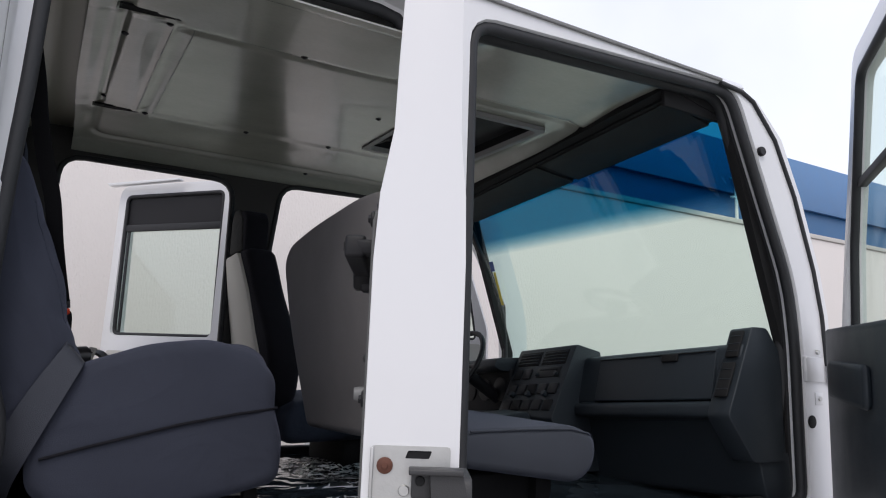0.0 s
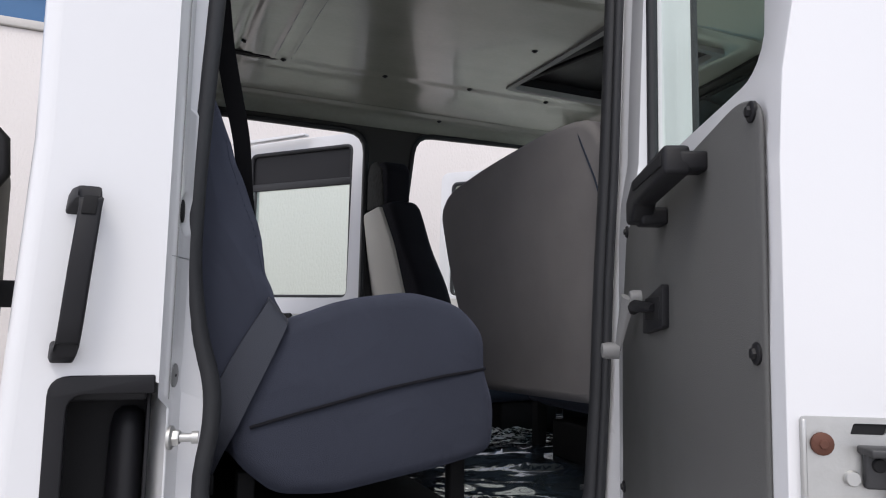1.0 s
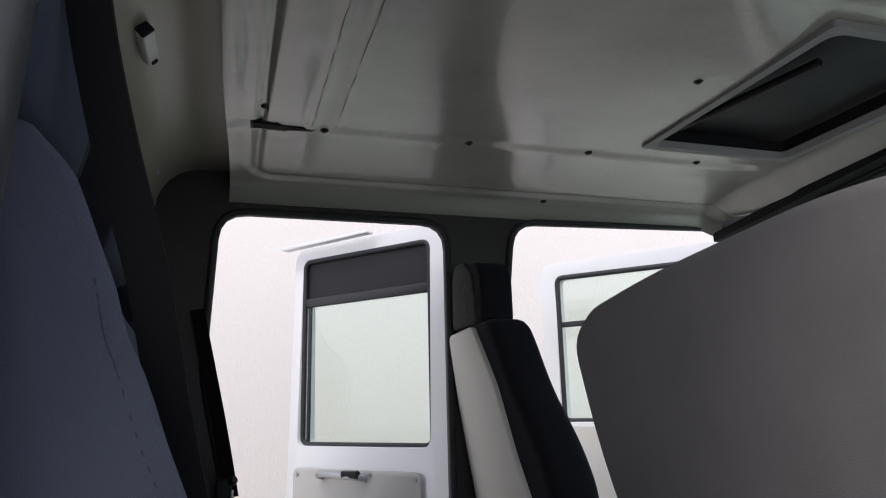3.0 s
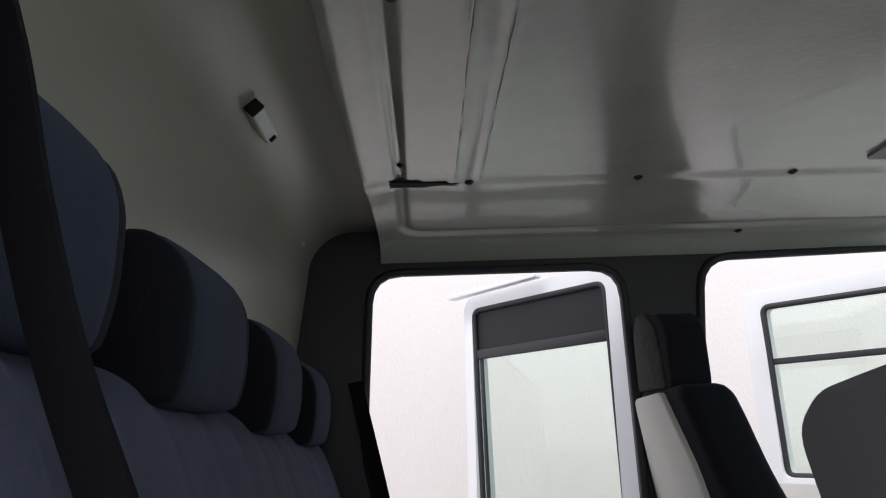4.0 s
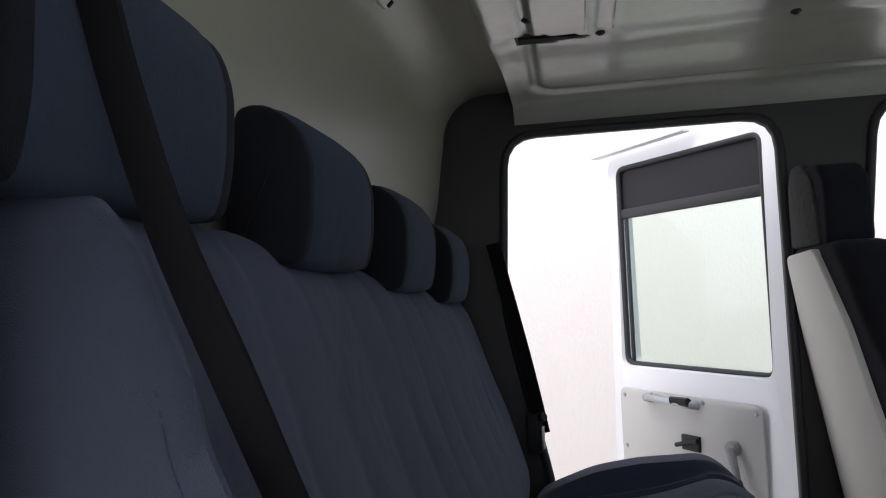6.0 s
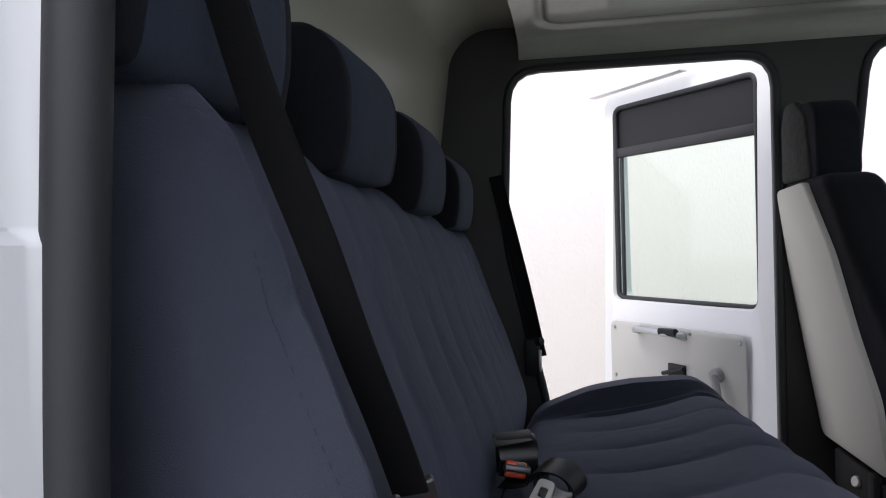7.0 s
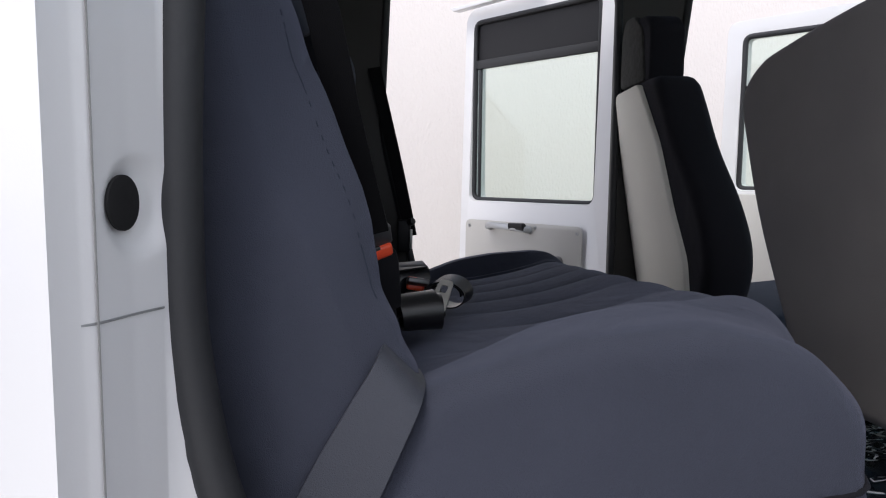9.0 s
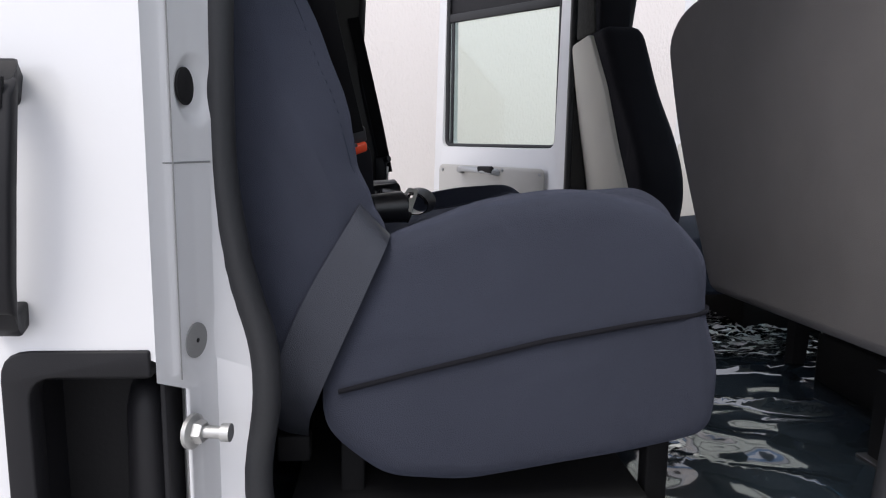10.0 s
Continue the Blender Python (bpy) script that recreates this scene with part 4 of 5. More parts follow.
for a, b in zip(line, line[1:]):
    steps = max(1, int((b - a).length / 0.011))
    for k in range(steps):
        c0 = a.lerp(b, k / steps) + Vector((0.0002, -0.0002, 0))
        c1 = c0 + (b - a).normalized() * 0.006
        part("stitch", tube([tuple(c0), tuple(c1)], 0.0008, 5), HEADNAVY, bench)
part("piping", tube([(-0.015, BY0 - 0.003, 1.415), (0.1, BY0 - 0.005, 1.445), (0.3, BY0 - 0.005, 1.493), (0.44, BY0 - 0.004, 1.518), (0.508, BY0 - 0.001, 1.527), (0.541, BY0 + 0.007, 1.531), (0.557, BY0 + 0.019, 1.532), (0.568, BY0 + 0.042, 1.532), (0.572, BY0 + 0.09, 1.531), (0.569, 0.6, 1.515), (0.566, 1.0, 1.532 - SLOPE * 0.785), (0.562, BY1 - 0.05, 1.532 - SLOPE * 1.73)], 0.004, 10), BLACKFAB, bench, "dark sewn piping")
part("base_board", box(-0.10, 0.50, BY0 + 0.06, BY1 - 0.06, 1.17, 1.20, 0.004), TRIM, bench)
for x, y in ((0.53, 0.34), (0.53, 1.10), (0.53, 1.88), (0.0, 0.34), (0.0, 1.88)):
    part("leg", box(x - 0.02, x + 0.02, y - 0.02, y + 0.02, 1.135, 1.30, 0.004), TRIM, bench)


HEAD = [(0.0, 2.180), (0.014, 2.24), (0.016, 2.32), (0.0, 2.368), (-0.045, 2.405), (-0.095, 2.405), (-0.115, 2.33), (-0.11, 2.180)]


def headrest_mesh(y0, y1, grow, ends):
    """A padded block from y0 to y1, larger by grow, with its ends pinched."""
    prof = rounded([(x, z) for x, z in HEAD], 0.022, 3)
    rings = []
    for k, pin in ((0, 0.013), (0.05, 0.007), (0.14, 0.002), (0.3, 0.0), (0.7, 0.0), (0.86, 0.002), (0.95, 0.007), (1, 0.013)):
        q = pin if (k < 0.5 and ends[0]) or (k > 0.5 and ends[1]) else 0.0
        rings.append([(x, y0 + (y1 - y0) * k, z) for x, z in offset(prof, grow - q)])
    return loft(rings)


first = None
for y in (0.325, 0.80, 1.295, 1.78):
    at = pose(-0.15, y, -0.010 - 0.065 * (y - 0.325) - (-0.004 if y < 0.5 else 0.0))
    if first is None:
        first = thing("rear_headrest", "dark navy cloth headrest with black sides on the rear bench", "headrest", at, "rear headrests")
        part("pad", headrest_mesh(-0.143, 0.143, 0.0, (1, 1)), HEADNAVY, first)
        part("side_gusset", headrest_mesh(-0.1465, -0.120, -0.006, (1, 0)), BLACKFAB, first, "black cloth side")
        part("side_gusset", headrest_mesh(0.120, 0.1465, -0.006, (0, 1)), BLACKFAB, first, "black cloth side")
        for s in (-1, 1):
            part("post", tube([(-0.06, s * 0.07, 2.05), (-0.06, s * 0.07, 2.16)], 0.007, 8), GREYMETAL, first)
    else:
        copy_thing(first, at)


# ---- seat belts of the bench ----
sh = thing("shoulder_belt", "black shoulder belt hanging down the rear backrest", "seat belt")
part("webbing", ribbon([(-0.161, 0.15, 2.52), (-0.123, 0.212, 2.36), (-0.104, 0.235, 2.25), (-0.080, 0.252, 2.15), (-0.052, 0.283, 2.05), (-0.034, 0.33, 1.95), (-0.017, 0.367, 1.87), (-0.001, 0.39, 1.80)], [(0.019, -0.008, 0.003)] * 4 + [(0.018, -0.004, 0.005)] * 4), WEB, sh)
part("anchor", box(-0.20, -0.14, 0.13, 0.165, 2.49, 2.57, 0.006), DARKPLASTIC, sh)
lap = thing("lap_belt", "grey webbing strap between the bench cushion and backrest", "seat belt")
part("webbing", ribbon([(0.034, 0.33, 1.650), (0.038, 0.262, 1.668), (0.036, 0.222, 1.668), (0.028, 0.204, 1.651), (0.006, 0.199, 1.61), (-0.022, 0.199, 1.555), (-0.052, 0.203, 1.49), (-0.078, 0.215, 1.42), (-0.092, 0.260, 1.36), (-0.098, 0.33, 1.30)],
    [(0.022, -0.004, -0.010), (0.022, -0.002, -0.022), (0.022, 0.0, -0.025), (0.023, 0.0, -0.025), (0.028, 0.0, -0.022), (0.033, 0.0, -0.019), (0.035, 0, -0.017), (0.033, 0, -0.014), (0.028, 0, -0.010), (0.024, 0, -0.008)]), WEBGREY, lap)
part("anchor_plate", box(-0.125, -0.070, 0.315, 0.345, 1.255, 1.30, 0.004), TRIM, lap)


def frame_along(p, along, face):
    """A matrix at p with its y axis along and its z axis towards face."""
    y = Vector(along).normalized()
    x = y.cross(Vector(face)).normalized()
    m = Matrix((x, y, x.cross(y))).transposed().to_4x4()
    m.translation = p
    return m


def buckle(m, label):
    b = thing("seat_belt_buckle", label, "buckle", m, "belt buckles")
    part("case", prism(rounded([(-0.019, -0.045), (-0.024, 0.03), (-0.021, 0.05), (0.021, 0.05), (0.024, 0.03), (0.019, -0.045)], 0.008, 3), -0.013, 0.013, "z", 0.005, 2), DARKPLASTIC, b)
    part("button", box(-0.018, 0.018, 0.040, 0.0575, -0.0125, 0.0142, 0.004), RED, b, "red release button")
    part("stalk", box(-0.014, 0.014, -0.13, -0.05, -0.005, 0.005, 0.002), DARKPLASTIC, b)
    part("tongue", join(box(-0.022, 0.022, 0.056, 0.082, -0.004, 0.008, 0.003), box(-0.014, 0.0, 0.046, 0.06, 0.0075, 0.0135, 0.001)), DARKMETAL, b)
    return b


buckle(frame_along((0.006, 0.437, 1.733), (-0.11, -0.42, 0.88), (0.5, -0.8, -0.3)), "black belt buckle with a red button by the backrest")
buckle(frame_along((0.046, 0.955, 1.640), (0.2, -0.9, 0.30), (0.1, 0.3, 0.9)), "black belt buckle with a red button on the bench")


def roll(centre, axis, r, half, turns, tail):
    """Webbing rolled up round an axis, lying on its side, with a loose tail."""
    ax = Vector(axis).normalized()
    up = (Vector((0, 0, 1)) - ax * ax.z).normalized()
    side = ax.cross(up)
    pts, sides = [], []
    n = int(14 * turns)
    for i in range(n + 1):
        a = 2 * math.pi * turns * i / n
        rr = r * (0.70 + 0.30 * i / n)
        pts.append(Vector(centre) + side * rr * 1.15 * math.cos(a) + up * rr * 0.85 * math.sin(a) + ax * 0.006 * math.sin(a * 0.6))
        sides.append(ax * half + up * 0.002 * math.sin(a))
    for k, (dx, dy, dz) in enumerate(tail):
        pts.append(pts[-1] + Vector((dx, dy, dz)))
        sides.append(ax * half + up * 0.004 * k)
    return ribbon(pts, sides, 0.0013)


for c, ax, r, half, turns, tail in (((0.060, 0.645, 1.650), (1.0, 0.25, 0.05), 0.039, 0.033, 1.5, ((-0.004, -0.020, -0.008), (-0.03, -0.02, -0.004))),
                                    ((0.045, 1.04, 1.642), (1.0, 0.30, 0.0), 0.050, 0.034, 1.25, ((0.0, -0.02, -0.006), (0.01, -0.03, -0.002))),
                                    ((0.128, 0.90, 1.640), (0.45, 1.0, 0.1), 0.038, 0.026, 1.5, ((-0.02, 0.0, -0.006), (-0.03, 0.01, 0.0)))):
    part("coiled_belt", roll(c, ax, r, half, turns, tail), WEBGLOSS, None, "coiled black belt webbing on the bench", category="seat belt")
tg = thing("belt_tongue", "chromed belt tongue lying on the bench", "belt tongue", pose(0.100, 0.765, 1.652, 48, 8, -25))
part("blade", plate(rounded([(-0.02, -0.035), (0.02, -0.035), (0.013, 0.04), (-0.013, 0.04)], 0.006, 2), [rounded([(-0.007, 0.012), (0.007, 0.012), (0.007, 0.028), (-0.007, 0.028)], 0.003, 2)], -0.0015, 0.0015, "z"), ZINC, tg)
part("grip", box(-0.022, 0.022, -0.05, -0.025, -0.006, 0.006, 0.003), DARKPLASTIC, tg)
rt = thing("far_belt_reel", "black seat belt and guide at the far door pillar", "seat belt")
part("webbing", ribbon([(-0.085, 2.06, 2.26), (-0.07, 2.055, 2.2), (0.0, 2.05, 1.90), (0.05, 2.04, 1.66)], [(0.022, 0, 0.004)] * 4), WEB, rt)
part("guide", box(0.0, 0.05, 2.02, 2.06, 1.60, 1.72, 0.008), DARKPLASTIC, rt)
part("tongue", box(0.046, 0.056, 2.012, 2.030, 1.615, 1.685, 0.003), ZINC, rt, "chromed belt tongue")
part("pin", knob((0.045, 2.02, 1.71), (0.6, -0.6, 0.3), 0.014, 0.02), DARKPLASTIC, rt)


# ---- front seats ----
def leaned(bm, z0, k):
    """Lean a backrest: forward with depth below z0 by k."""
    for v in bm.verts:
        v.co.x += (z0 - v.co.z) * k
    return bm


fseat = thing("front_passenger_seat", "double front passenger seat with a plain grey-brown cloth back", "seat")
fb = prism(rounded([(0.135, 1.43), (0.115, 2.10), (0.20, 2.215), (0.40, 2.225), (0.85, 2.19), (1.13, 2.15), (1.225, 2.08), (1.17, 1.80), (0.99, 1.40)], [0.03, 0.1, 0.1, 0.15, 0.2, 0.1, 0.08, 0.2, 0.03], 4), 0.845, 0.99, "x", 0.03, 3)
part("backrest", leaned(fb, 2.15, 0.10), GREYBACK, fseat)
part("back_piping", leaned(tube([(0.850, 0.255, 2.195), (0.8455, 0.235, 2.15), (0.8445, 0.185, 2.04), (0.8445, 0.150, 1.93), (0.8445, 0.146, 1.70), (0.8455, 0.158, 1.46)], 0.003, 8), 2.15, 0.10), HEADNAVY, fseat, "dark sewn piping")
part("cushion", prism(rounded([(1.22, 1.33), (1.22, 1.43), (1.28, 1.455), (1.72, 1.465), (1.835, 1.42), (1.83, 1.31), (1.75, 1.25)], 0.05, 4), 0.30, 1.16, "y", 0.03, 3), SEATGREY, fseat, "grey cloth seat cushion")
for x, y, w in ((1.12, 0.50, 0.05), (1.24, 1.08, 0.018), (1.65, 0.42, 0.03), (1.65, 1.05, 0.03)):
    leg = part("leg", loft([[(x - w, y - 0.02, z0), (x + w + dx, y - 0.02, z0), (x + w + dx, y + 0.02, z0), (x - w, y + 0.02, z0)] for z0, dx in ((1.148, 0.0), (1.22, w * 0.4), (1.335, 0.16 if x < 1.2 else 0.01))]), TRIM, fseat)
    part("foot_plate", box(x - w - 0.02, x + w + 0.02, y - 0.05, y + 0.03, 1.140, 1.149, 0.002), DARKMETAL, leg)
    for k in (-w, w):
        part("bolt", knob((x + k, y - 0.035, 1.149), (0, 0, 1), 0.011, 0.010, 6), ZINC, leg)
part("base", box(1.25, 1.68, 0.45, 1.0, 1.14, 1.28, 0.01), TRIM, fseat)
part("cushion_piping", tube([(1.26, 0.302, 1.448), (1.5, 0.300, 1.452), (1.70, 0.300, 1.450), (1.79, 0.304, 1.432), (1.822, 0.33, 1.42), (1.828, 0.5, 1.42), (1.828, 1.1, 1.42)], 0.004, 8), SEATGREY, fseat)

dseat = thing("driver_seat", "driver seat with black cloth sides and a pale grey vinyl back", "seat")
db = prism(rounded([(1.68, 2.20), (2.06, 2.20), (2.085, 1.9), (2.08, 1.40), (1.62, 1.42), (1.52, 1.49), (1.445, 1.60), (1.43, 1.70), (1.475, 1.82), (1.59, 1.98), (1.64, 2.12)], [0.06, 0.05, 0.1, 0.05, 0.08, 0.08, 0.08, 0.08, 0.1, 0.1, 0.1], 4), 0.80, 0.95, "x", 0.035, 3)
part("backrest", leaned(db, 2.2, 0.16), BLACKFAB, dseat)
gp = prism(rounded([(1.80, 2.185), (2.055, 2.175), (2.08, 1.9), (2.06, 1.42), (1.60, 1.43), (1.575, 1.63), (1.635, 1.78), (1.69, 1.99)], 0.03, 3), 0.785, 0.83, "x", 0.02, 3)
part("back_cover", leaned(gp, 2.2, 0.16), VINYL, dseat, "pale grey vinyl back cover")
hr = part("headrest", prism(rounded([(1.76, 2.19), (1.765, 2.36), (1.82, 2.41), (2.0, 2.42), (2.06, 2.36), (2.06, 2.19)], 0.03, 4), 0.815, 0.93, "x", 0.012, 3), BLACKFAB, dseat)
part("headrest_cover", prism(rounded([(1.80, 2.195), (1.84, 2.37), (1.93, 2.43), (2.02, 2.43), (2.055, 2.37), (2.055, 2.195)], 0.02, 4), 0.808, 0.83, "x", 0.006, 2), MOTTLE, hr, "mottled dark grey cloth")
part("cushion", prism(rounded([(0.99, 1.27), (0.98, 1.40), (1.04, 1.465), (1.2, 1.49), (1.5, 1.52), (1.60, 1.47), (1.58, 1.29)], 0.05, 4), 1.455, 2.03, "y", 0.045, 4), HEADNAVY, dseat, "dark navy cloth seat cushion")
recl = part("recliner", join(box(0.915, 0.975, 1.62, 1.98, 1.295, 1.405, 0.01), box(0.90, 0.92, 1.66, 1.70, 1.25, 1.42, 0.004)), TRIM, dseat, "black recliner bracket")
part("bolt", knob((0.915, 1.80, 1.36), (-1, -0.3, 0.2), 0.016, 0.012, 12), ZINC, recl)
part("base", box(1.30, 1.60, 1.50, 1.98, 1.14, 1.295, 0.01), TRIM, dseat)
console = thing("gearbox_console", "dark grey console between the front seats", "console")
part("housing", prism(rounded([(1.55, 1.14), (1.55, 1.34), (1.8, 1.40), (2.2, 1.44), (2.2, 1.14)], 0.04, 3), 1.19, 1.38, "y", 0.02, 3), DASH, console)

# ---- windscreen, header and dashboard ----
ws = part("windscreen", loft([[(2.70, 0.09, 1.70), (2.705, 0.09, 1.70), (2.705, 2.11, 1.70), (2.70, 2.11, 1.70)], [(2.34, 0.13, 2.76), (2.345, 0.13, 2.76), (2.345, 2.08, 2.70), (2.34, 2.08, 2.70)]]), GLASSWS, None, "greenish windscreen with a blue sun band", "structure", category="windscreen")
ws.visible_shadow = False
for y0, y1 in ((0.07, 0.108), (2.08, 2.12)):
    part("windscreen_pillar", loft([[(2.62, y0, 1.0), (2.74, y0, 1.0), (2.74, y1, 1.0), (2.62, y1, 1.0)], [(2.66, y0, 1.75), (2.72, y0, 1.75), (2.72, y1, 1.75), (2.66, y1, 1.75)], [(2.32, y0, 2.72), (2.38, y0, 2.72), (2.38, y1, 2.72), (2.32, y1, 2.72)], [(2.27, y0, 2.815), (2.36, y0, 2.815), (2.36, y1, 2.815), (2.27, y1, 2.815)]]), TRIM, None, "black windscreen pillar", "structure", category="pillar")
part("pillar_strip", tube([(2.20, -0.003, 2.822), (2.33, -0.003, 2.812), (2.40, -0.003, 2.785), (2.535, -0.003, 2.645), (2.653, -0.003, 2.42), (2.765, -0.003, 2.117), (2.81, -0.003, 1.928), (2.83, -0.003, 1.72)], 0.010, 8), RUBBER, None, "black rubber strip along the windscreen pillar", "structure", category="seal")
part("roof_gutter", tube([(-0.43, -0.006, 2.835), (0.9, -0.006, 2.836), (2.20, -0.006, 2.832)], 0.008, 6), GREYPLASTIC, None, "dark rain gutter strip along the roof edge", "structure", category="gutter")
part("rubber_stop", knob((2.44, 0.0, 2.58), (0, -1, 0), 0.020, 0.016, 16), DARKPLASTIC, None, "black round rubber stop on the windscreen pillar", category="rubber stop")
hinge = thing("door_hinge", "white painted front door hinge on the windscreen pillar", "hinge")
part("leaf", box(2.675, 2.80, -0.012, 0.004, 1.652, 1.755, 0.004), PAINT, hinge)
part("knuckle", tube([(2.835, -0.02, 1.64), (2.835, -0.02, 1.765)], 0.017, 12), PAINT, hinge)
for z in (1.775, 1.585):
    part("bolt", knob((2.768, -0.001, z), (0, -1, 0), 0.011, 0.010, 6), ZINC, hinge)
part("plug", knob((2.715, 0.0, 1.493), (0, -1, 0), 0.026, 0.005, 18), TRIM, hinge, "black rubber plug")
part("bolt_pad", box(2.742, 2.795, -0.004, 0.003, 1.56, 1.61, 0.002), PAINT, hinge)
part("front_wall", box(2.66, 2.78, 0.087, 2.115, 0.9, 1.70, 0.01), PAINT, None, "cab front wall under the windscreen", "structure", category="wall")
HEADER = ((0.11, 2.795, 2.742), (2.085, 2.600, 2.582))      # y, upper and lower edge of the lining over the windscreen


def header_slab(y0, y1, u0, u1, lo, hi):
    """A slab on the lining over the windscreen: from y0 to y1, u0 to u1 down the slope, lo to hi below it."""
    rings = []
    for y in (y0, y1):
        k = (y - HEADER[0][0]) / (HEADER[1][0] - HEADER[0][0])
        za, zb = [a + (b - a) * k for a, b in zip(HEADER[0][1:], HEADER[1][1:])]
        row = [(2.045 + 0.275 * u, za + (zb - za) * u) for u in (u0, u1)]
        rings.append([(row[0][0], y, row[0][1] - lo), (row[1][0], y, row[1][1] - lo), (row[1][0], y, row[1][1] - hi), (row[0][0], y, row[0][1] - hi)])
    bm = loft(rings)
    bevel(bm, 0.006, 3)
    return bm


part("header_end", box(2.00, 2.345, 0.104, 0.124, 2.715, 2.80, 0.004), TRIM, None, "black end piece of the windscreen lining", "structure", category="trim")
part("header_trim", header_slab(0.100, 2.083, -0.10, 1.06, -0.03, 0.006), TRIM, None, "black lining above the windscreen", "structure", category="trim")
for y0, y1 in ((0.16, 0.99), (1.03, 1.98)):
    v = thing("sun_visor", "dark padded sun visor folded up above the windscreen", "sun visor", group="sun visors")
    part("pad", header_slab(y0, y1, 0.12, 1.03, 0.004, 0.022), VISOR, v)
    part("hinge", header_slab(y0 - 0.02, y1 + 0.015, 0.06, 0.13, 0.002, 0.016), TRIM, v)

dash = thing("dashboard", "dark grey moulded truck dashboard", "dashboard", Matrix.Translation((0, 0.5, 1.72)) @ pose(0, 0, 0, -4.6) @ Matrix.Translation((0, -0.5, -1.72)))
part("body", prism(rounded([(2.66, 1.15), (2.66, 1.74), (2.52, 1.775), (2.43, 1.765), (2.37, 1.54), (2.44, 1.46), (2.50, 1.15)], 0.03, 3), 0.10, 2.08, "y", 0.01, 2), DASH, dash)
glove = part("glove_box", prism(rounded([(2.412, 1.752), (2.350, 1.545), (2.38, 1.535), (2.445, 1.752)], 0.008, 3), 0.21, 0.90, "y", 0.006, 2), DASH, dash, "glove box lid with a recessed catch")
part("catch", box(-0.008, 0.006, -0.045, 0.045, -0.018, 0.018, 0.005, 2, pose(2.399, 0.45, 1.727, 0, 16.5, 0)), TRIM, glove)
part("lid_groove", box(-0.003, 0.003, -0.345, 0.345, -0.002, 0.002, 0.001, 1, pose(2.405, 0.555, 1.742, 0, 16.5, 0)), TRIM, glove)
part("lower_ledge", prism(rounded([(2.325, 1.475), (2.33, 1.53), (2.40, 1.545), (2.44, 1.455)], 0.018, 4), 0.17, 1.02, "y", 0.008, 2), DASH, dash)
endcap = part("end_vent", prism(rounded([(2.29, 1.48), (2.485, 1.835), (2.58, 1.835), (2.66, 1.72), (2.60, 1.30), (2.42, 1.30)], 0.018, 3), 0.085, 0.19, "y", 0.010, 2), DASH, dash)
for x, z, h in ((2.437, 1.765, 0.062), (2.357, 1.62, 0.078)):
    slot = part("vent_slot", box(-0.007, 0.004, -0.030, 0.030, -h, h, 0.004, 2, pose(x, 0.1375, z, 0, 28.8, 0)), TRIM, endcap)
    for k in (-1, 0, 1):
        part("fin", box(-0.009, 0.0, -0.026, 0.026, -0.002, 0.002, 0.001, 1, pose(x + 0.55 * h * 0.5 * k, 0.1375, z + h * 0.5 * k, 0, 28.8, 0)), DASH, slot)
stack = part("centre_panel", prism(rounded([(2.36, 1.20), (2.19, 1.46), (2.38, 1.835), (2.54, 1.80), (2.54, 1.20)], 0.012, 3), 1.04, 1.52, "y", 0.008, 2), DASH, dash)
TILT = 26.9


def on_stack(name, y0, y1, u0, u1, h, material, r=0.003, parent=stack):
    """A raised block on the sloping face of the stack: y0 to y1 across, u0 to u1 up the slope."""
    y, u = (y0 + y1) / 2, (u0 + u1) / 2
    return part(name, box(-h, 0.004, -(y1 - y0) / 2, (y1 - y0) / 2, -(u1 - u0) / 2, (u1 - u0) / 2, r, 2, pose(2.19 + u * math.sin(radians(TILT)), y, 1.46 + u * math.cos(radians(TILT)), 0, TILT, 0)), material, parent)


vent = on_stack("vent", 1.08, 1.28, 0.31, 0.395, 0.003, TRIM)
for k in range(4):
    on_stack("fin", 1.09, 1.27, 0.322 + 0.018 * k, 0.327 + 0.018 * k, 0.008, DASH, 0.001, vent)
vent = on_stack("vent", 1.30, 1.49, 0.31, 0.395, 0.003, TRIM)
for k in range(4):
    on_stack("fin", 1.31, 1.48, 0.322 + 0.018 * k, 0.327 + 0.018 * k, 0.008, DASH, 0.001, vent)
radio = on_stack("radio", 1.10, 1.29, 0.235, 0.295, 0.004, DARKPLASTIC)
on_stack("slot", 1.12, 1.27, 0.275, 0.283, 0.006, TRIM, 0.001, radio)
for y in (1.115, 1.275):
    part("radio_knob", knob((2.19 + 0.25 * math.sin(radians(TILT)), y, 1.46 + 0.25 * math.cos(radians(TILT))), (-0.89, 0, 0.45), 0.011, 0.02, 12), DASH, radio)
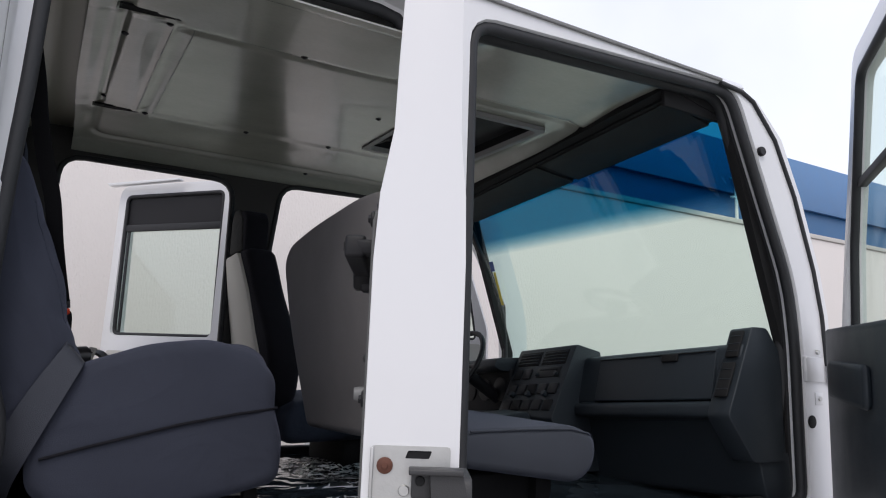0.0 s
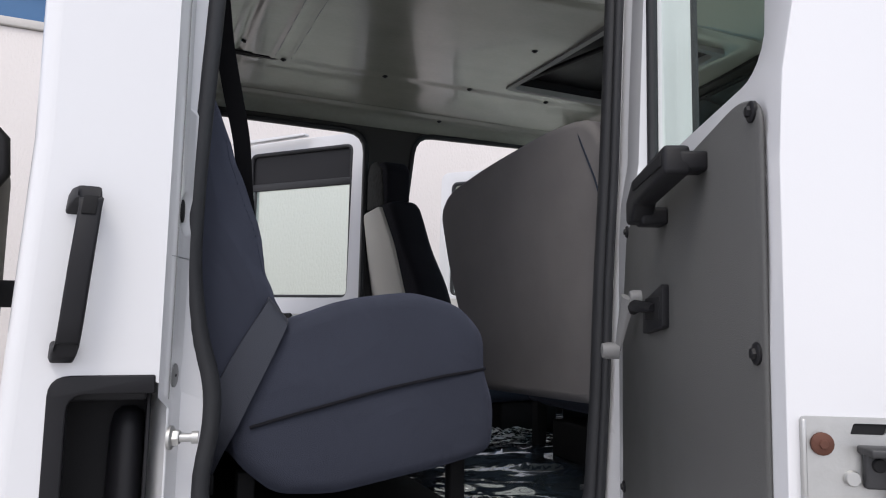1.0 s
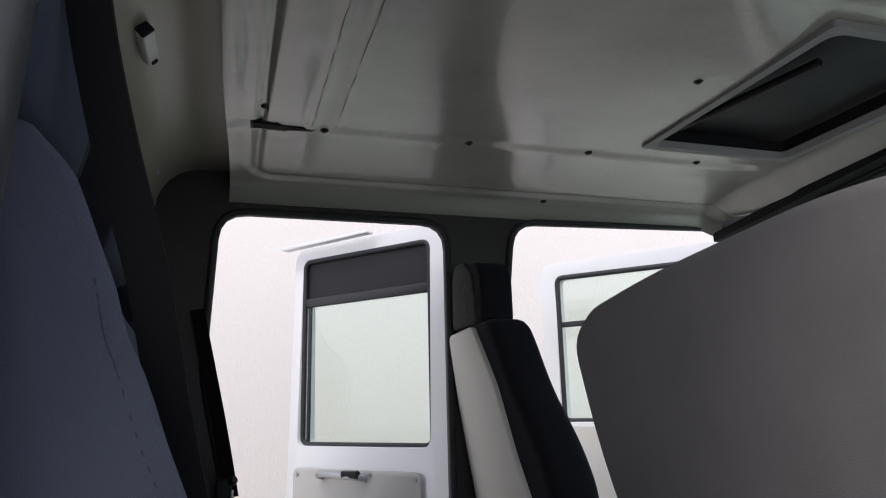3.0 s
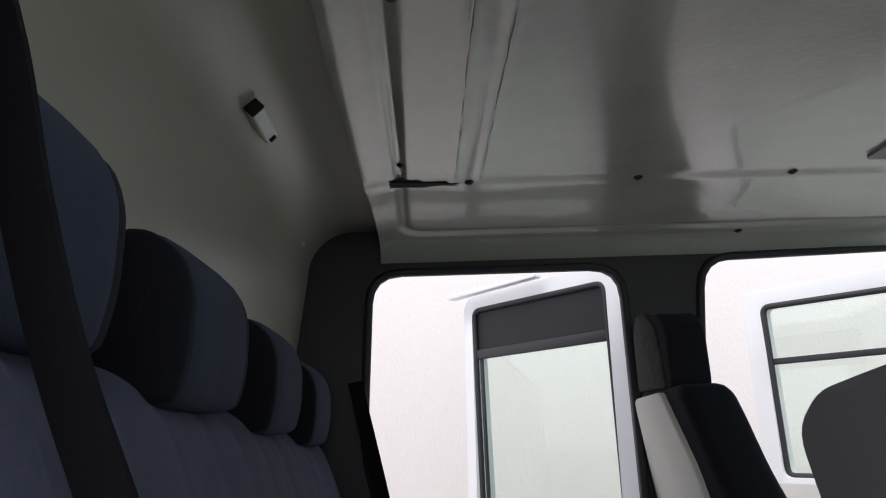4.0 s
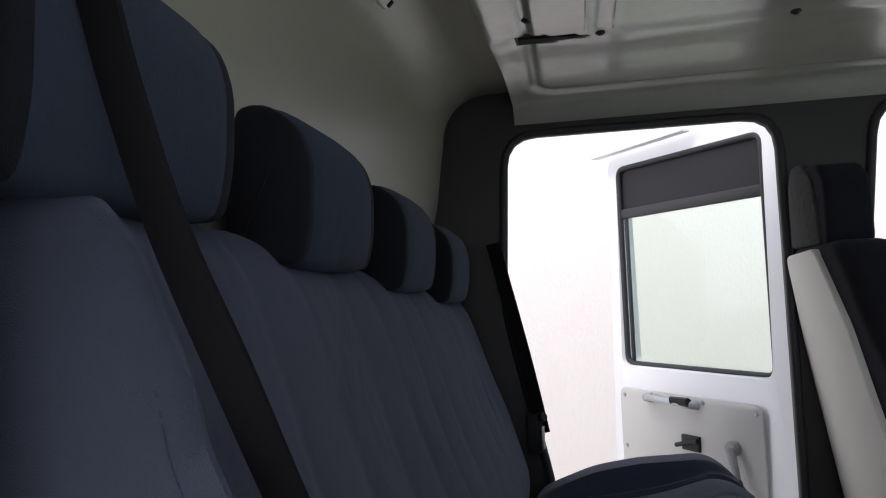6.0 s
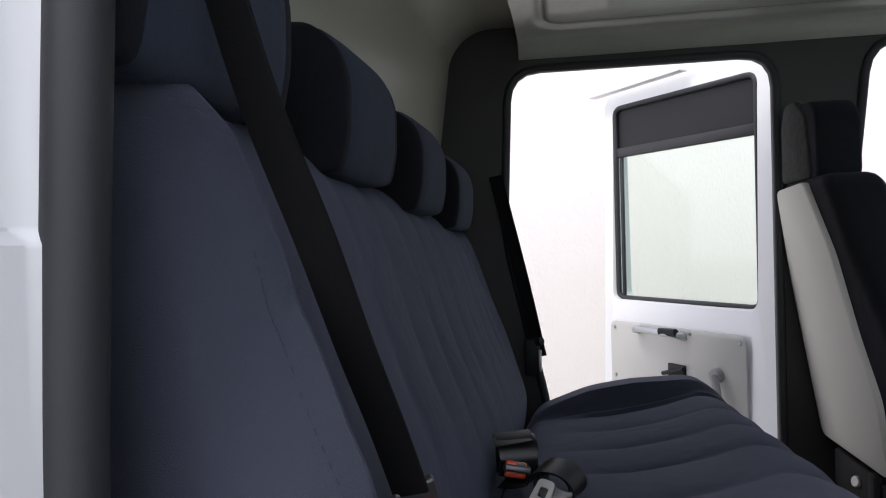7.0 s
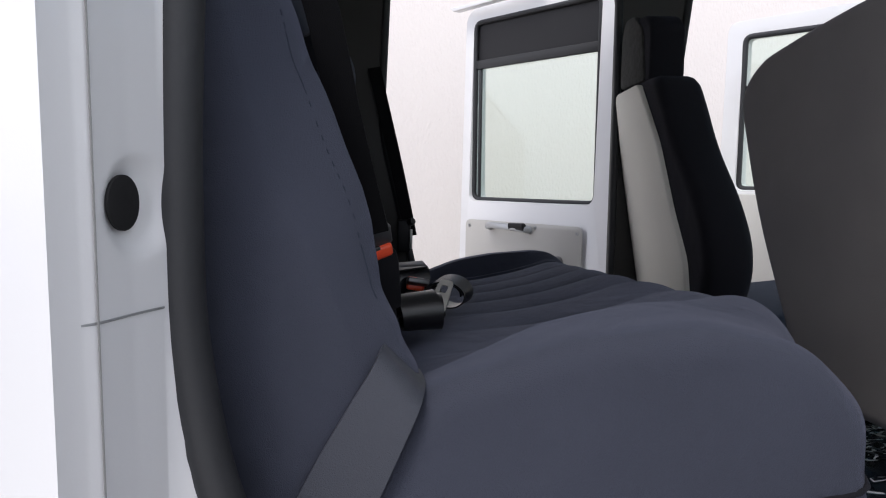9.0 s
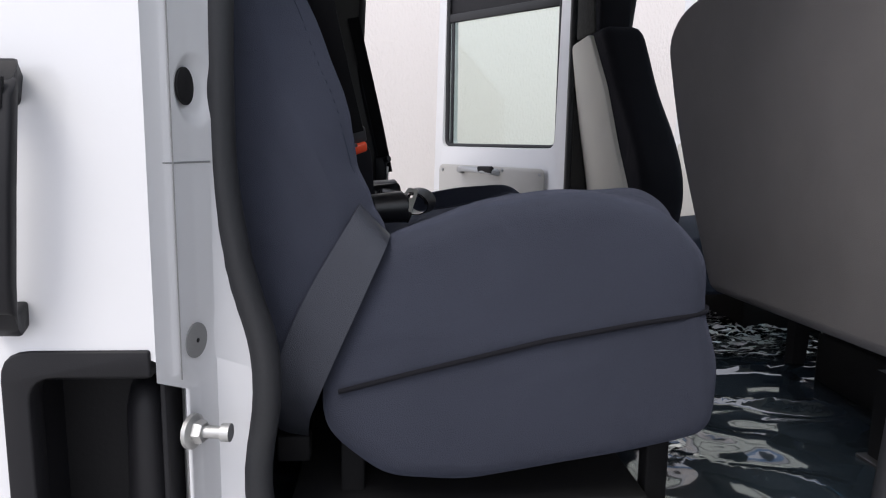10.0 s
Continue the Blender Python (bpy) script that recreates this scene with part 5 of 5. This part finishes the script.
for r in range(3):
    for c in range(5):
        if r < 2 or c > 2:
            on_stack("switch", 1.075 + 0.087 * c, 1.14 + 0.087 * c, 0.045 + 0.092 * r, 0.105 + 0.092 * r, 0.007 + 0.003 * ((r + c) % 2), DARKPLASTIC if (r + c) % 3 else TRIM, 0.004)
for c in range(3):
    part("dial_knob", knob((2.19 + 0.135 * math.sin(radians(TILT)), 1.15 + 0.14 * c, 1.46 + 0.135 * math.cos(radians(TILT))), (-0.89, 0, 0.45), 0.016, 0.025, 14), DASH, stack)
part("instrument_hood", prism(rounded([(2.20, 1.74), (2.22, 1.79), (2.45, 1.80), (2.55, 1.74), (2.55, 1.70), (2.24, 1.72)], 0.015, 3), 1.535, 2.03, "y", 0.01, 2), DASH, dash)
inst = part("instrument_panel", box(2.30, 2.34, 1.53, 2.03, 1.50, 1.73, 0.01), TRIM, dash)
for y in (1.62, 1.78, 1.94):
    part("dial", knob((2.302, y, 1.62), (-1, 0, 0), 0.065, 0.012, 24), DARKPLASTIC, inst)
wheel = thing("steering_wheel", "black steering wheel in front of the driver seat", "steering wheel", pose(2.02, 1.66, 1.66, 0, -58, 0))
part("rim", tube([(0.215 * math.cos(a), 0.215 * math.sin(a), 0) for a in [k * math.pi / 18 for k in range(36)]], 0.015, 8, True), DARKPLASTIC, wheel)
part("hub", knob((0, 0, -0.05), (0, 0, 1), 0.07, 0.055, 18), DARKPLASTIC, wheel)
for a in (0.5, 2.6, 4.7):
    part("spoke", tube([(0.05 * math.cos(a), 0.05 * math.sin(a), -0.02), (0.21 * math.cos(a), 0.21 * math.sin(a), 0)], 0.012, 8), DARKPLASTIC, wheel)
part("column", tube([(0, 0, -0.05), (-0.0, 0, -0.42)], 0.035, 10), DARKPLASTIC, wheel)
hm = thing("windscreen_sticker", "blue and yellow strip sticker on the windscreen edge", "sticker")
part("strip", box(-0.001, 0.001, -0.012, 0.012, -0.16, 0.06, 0, 1, pose(2.50, 1.97, 2.20, 0, -19, 0)), mat("yellow_sticker", (0.55, 0.45, 0.05), 0.5), hm)
part("top", box(-0.001, 0.001, -0.02, 0.02, -0.03, 0.035, 0, 1, pose(2.462, 1.97, 2.29, 0, -19, 0)), mat("blue_sticker", (0.02, 0.06, 0.22), 0.5), hm)
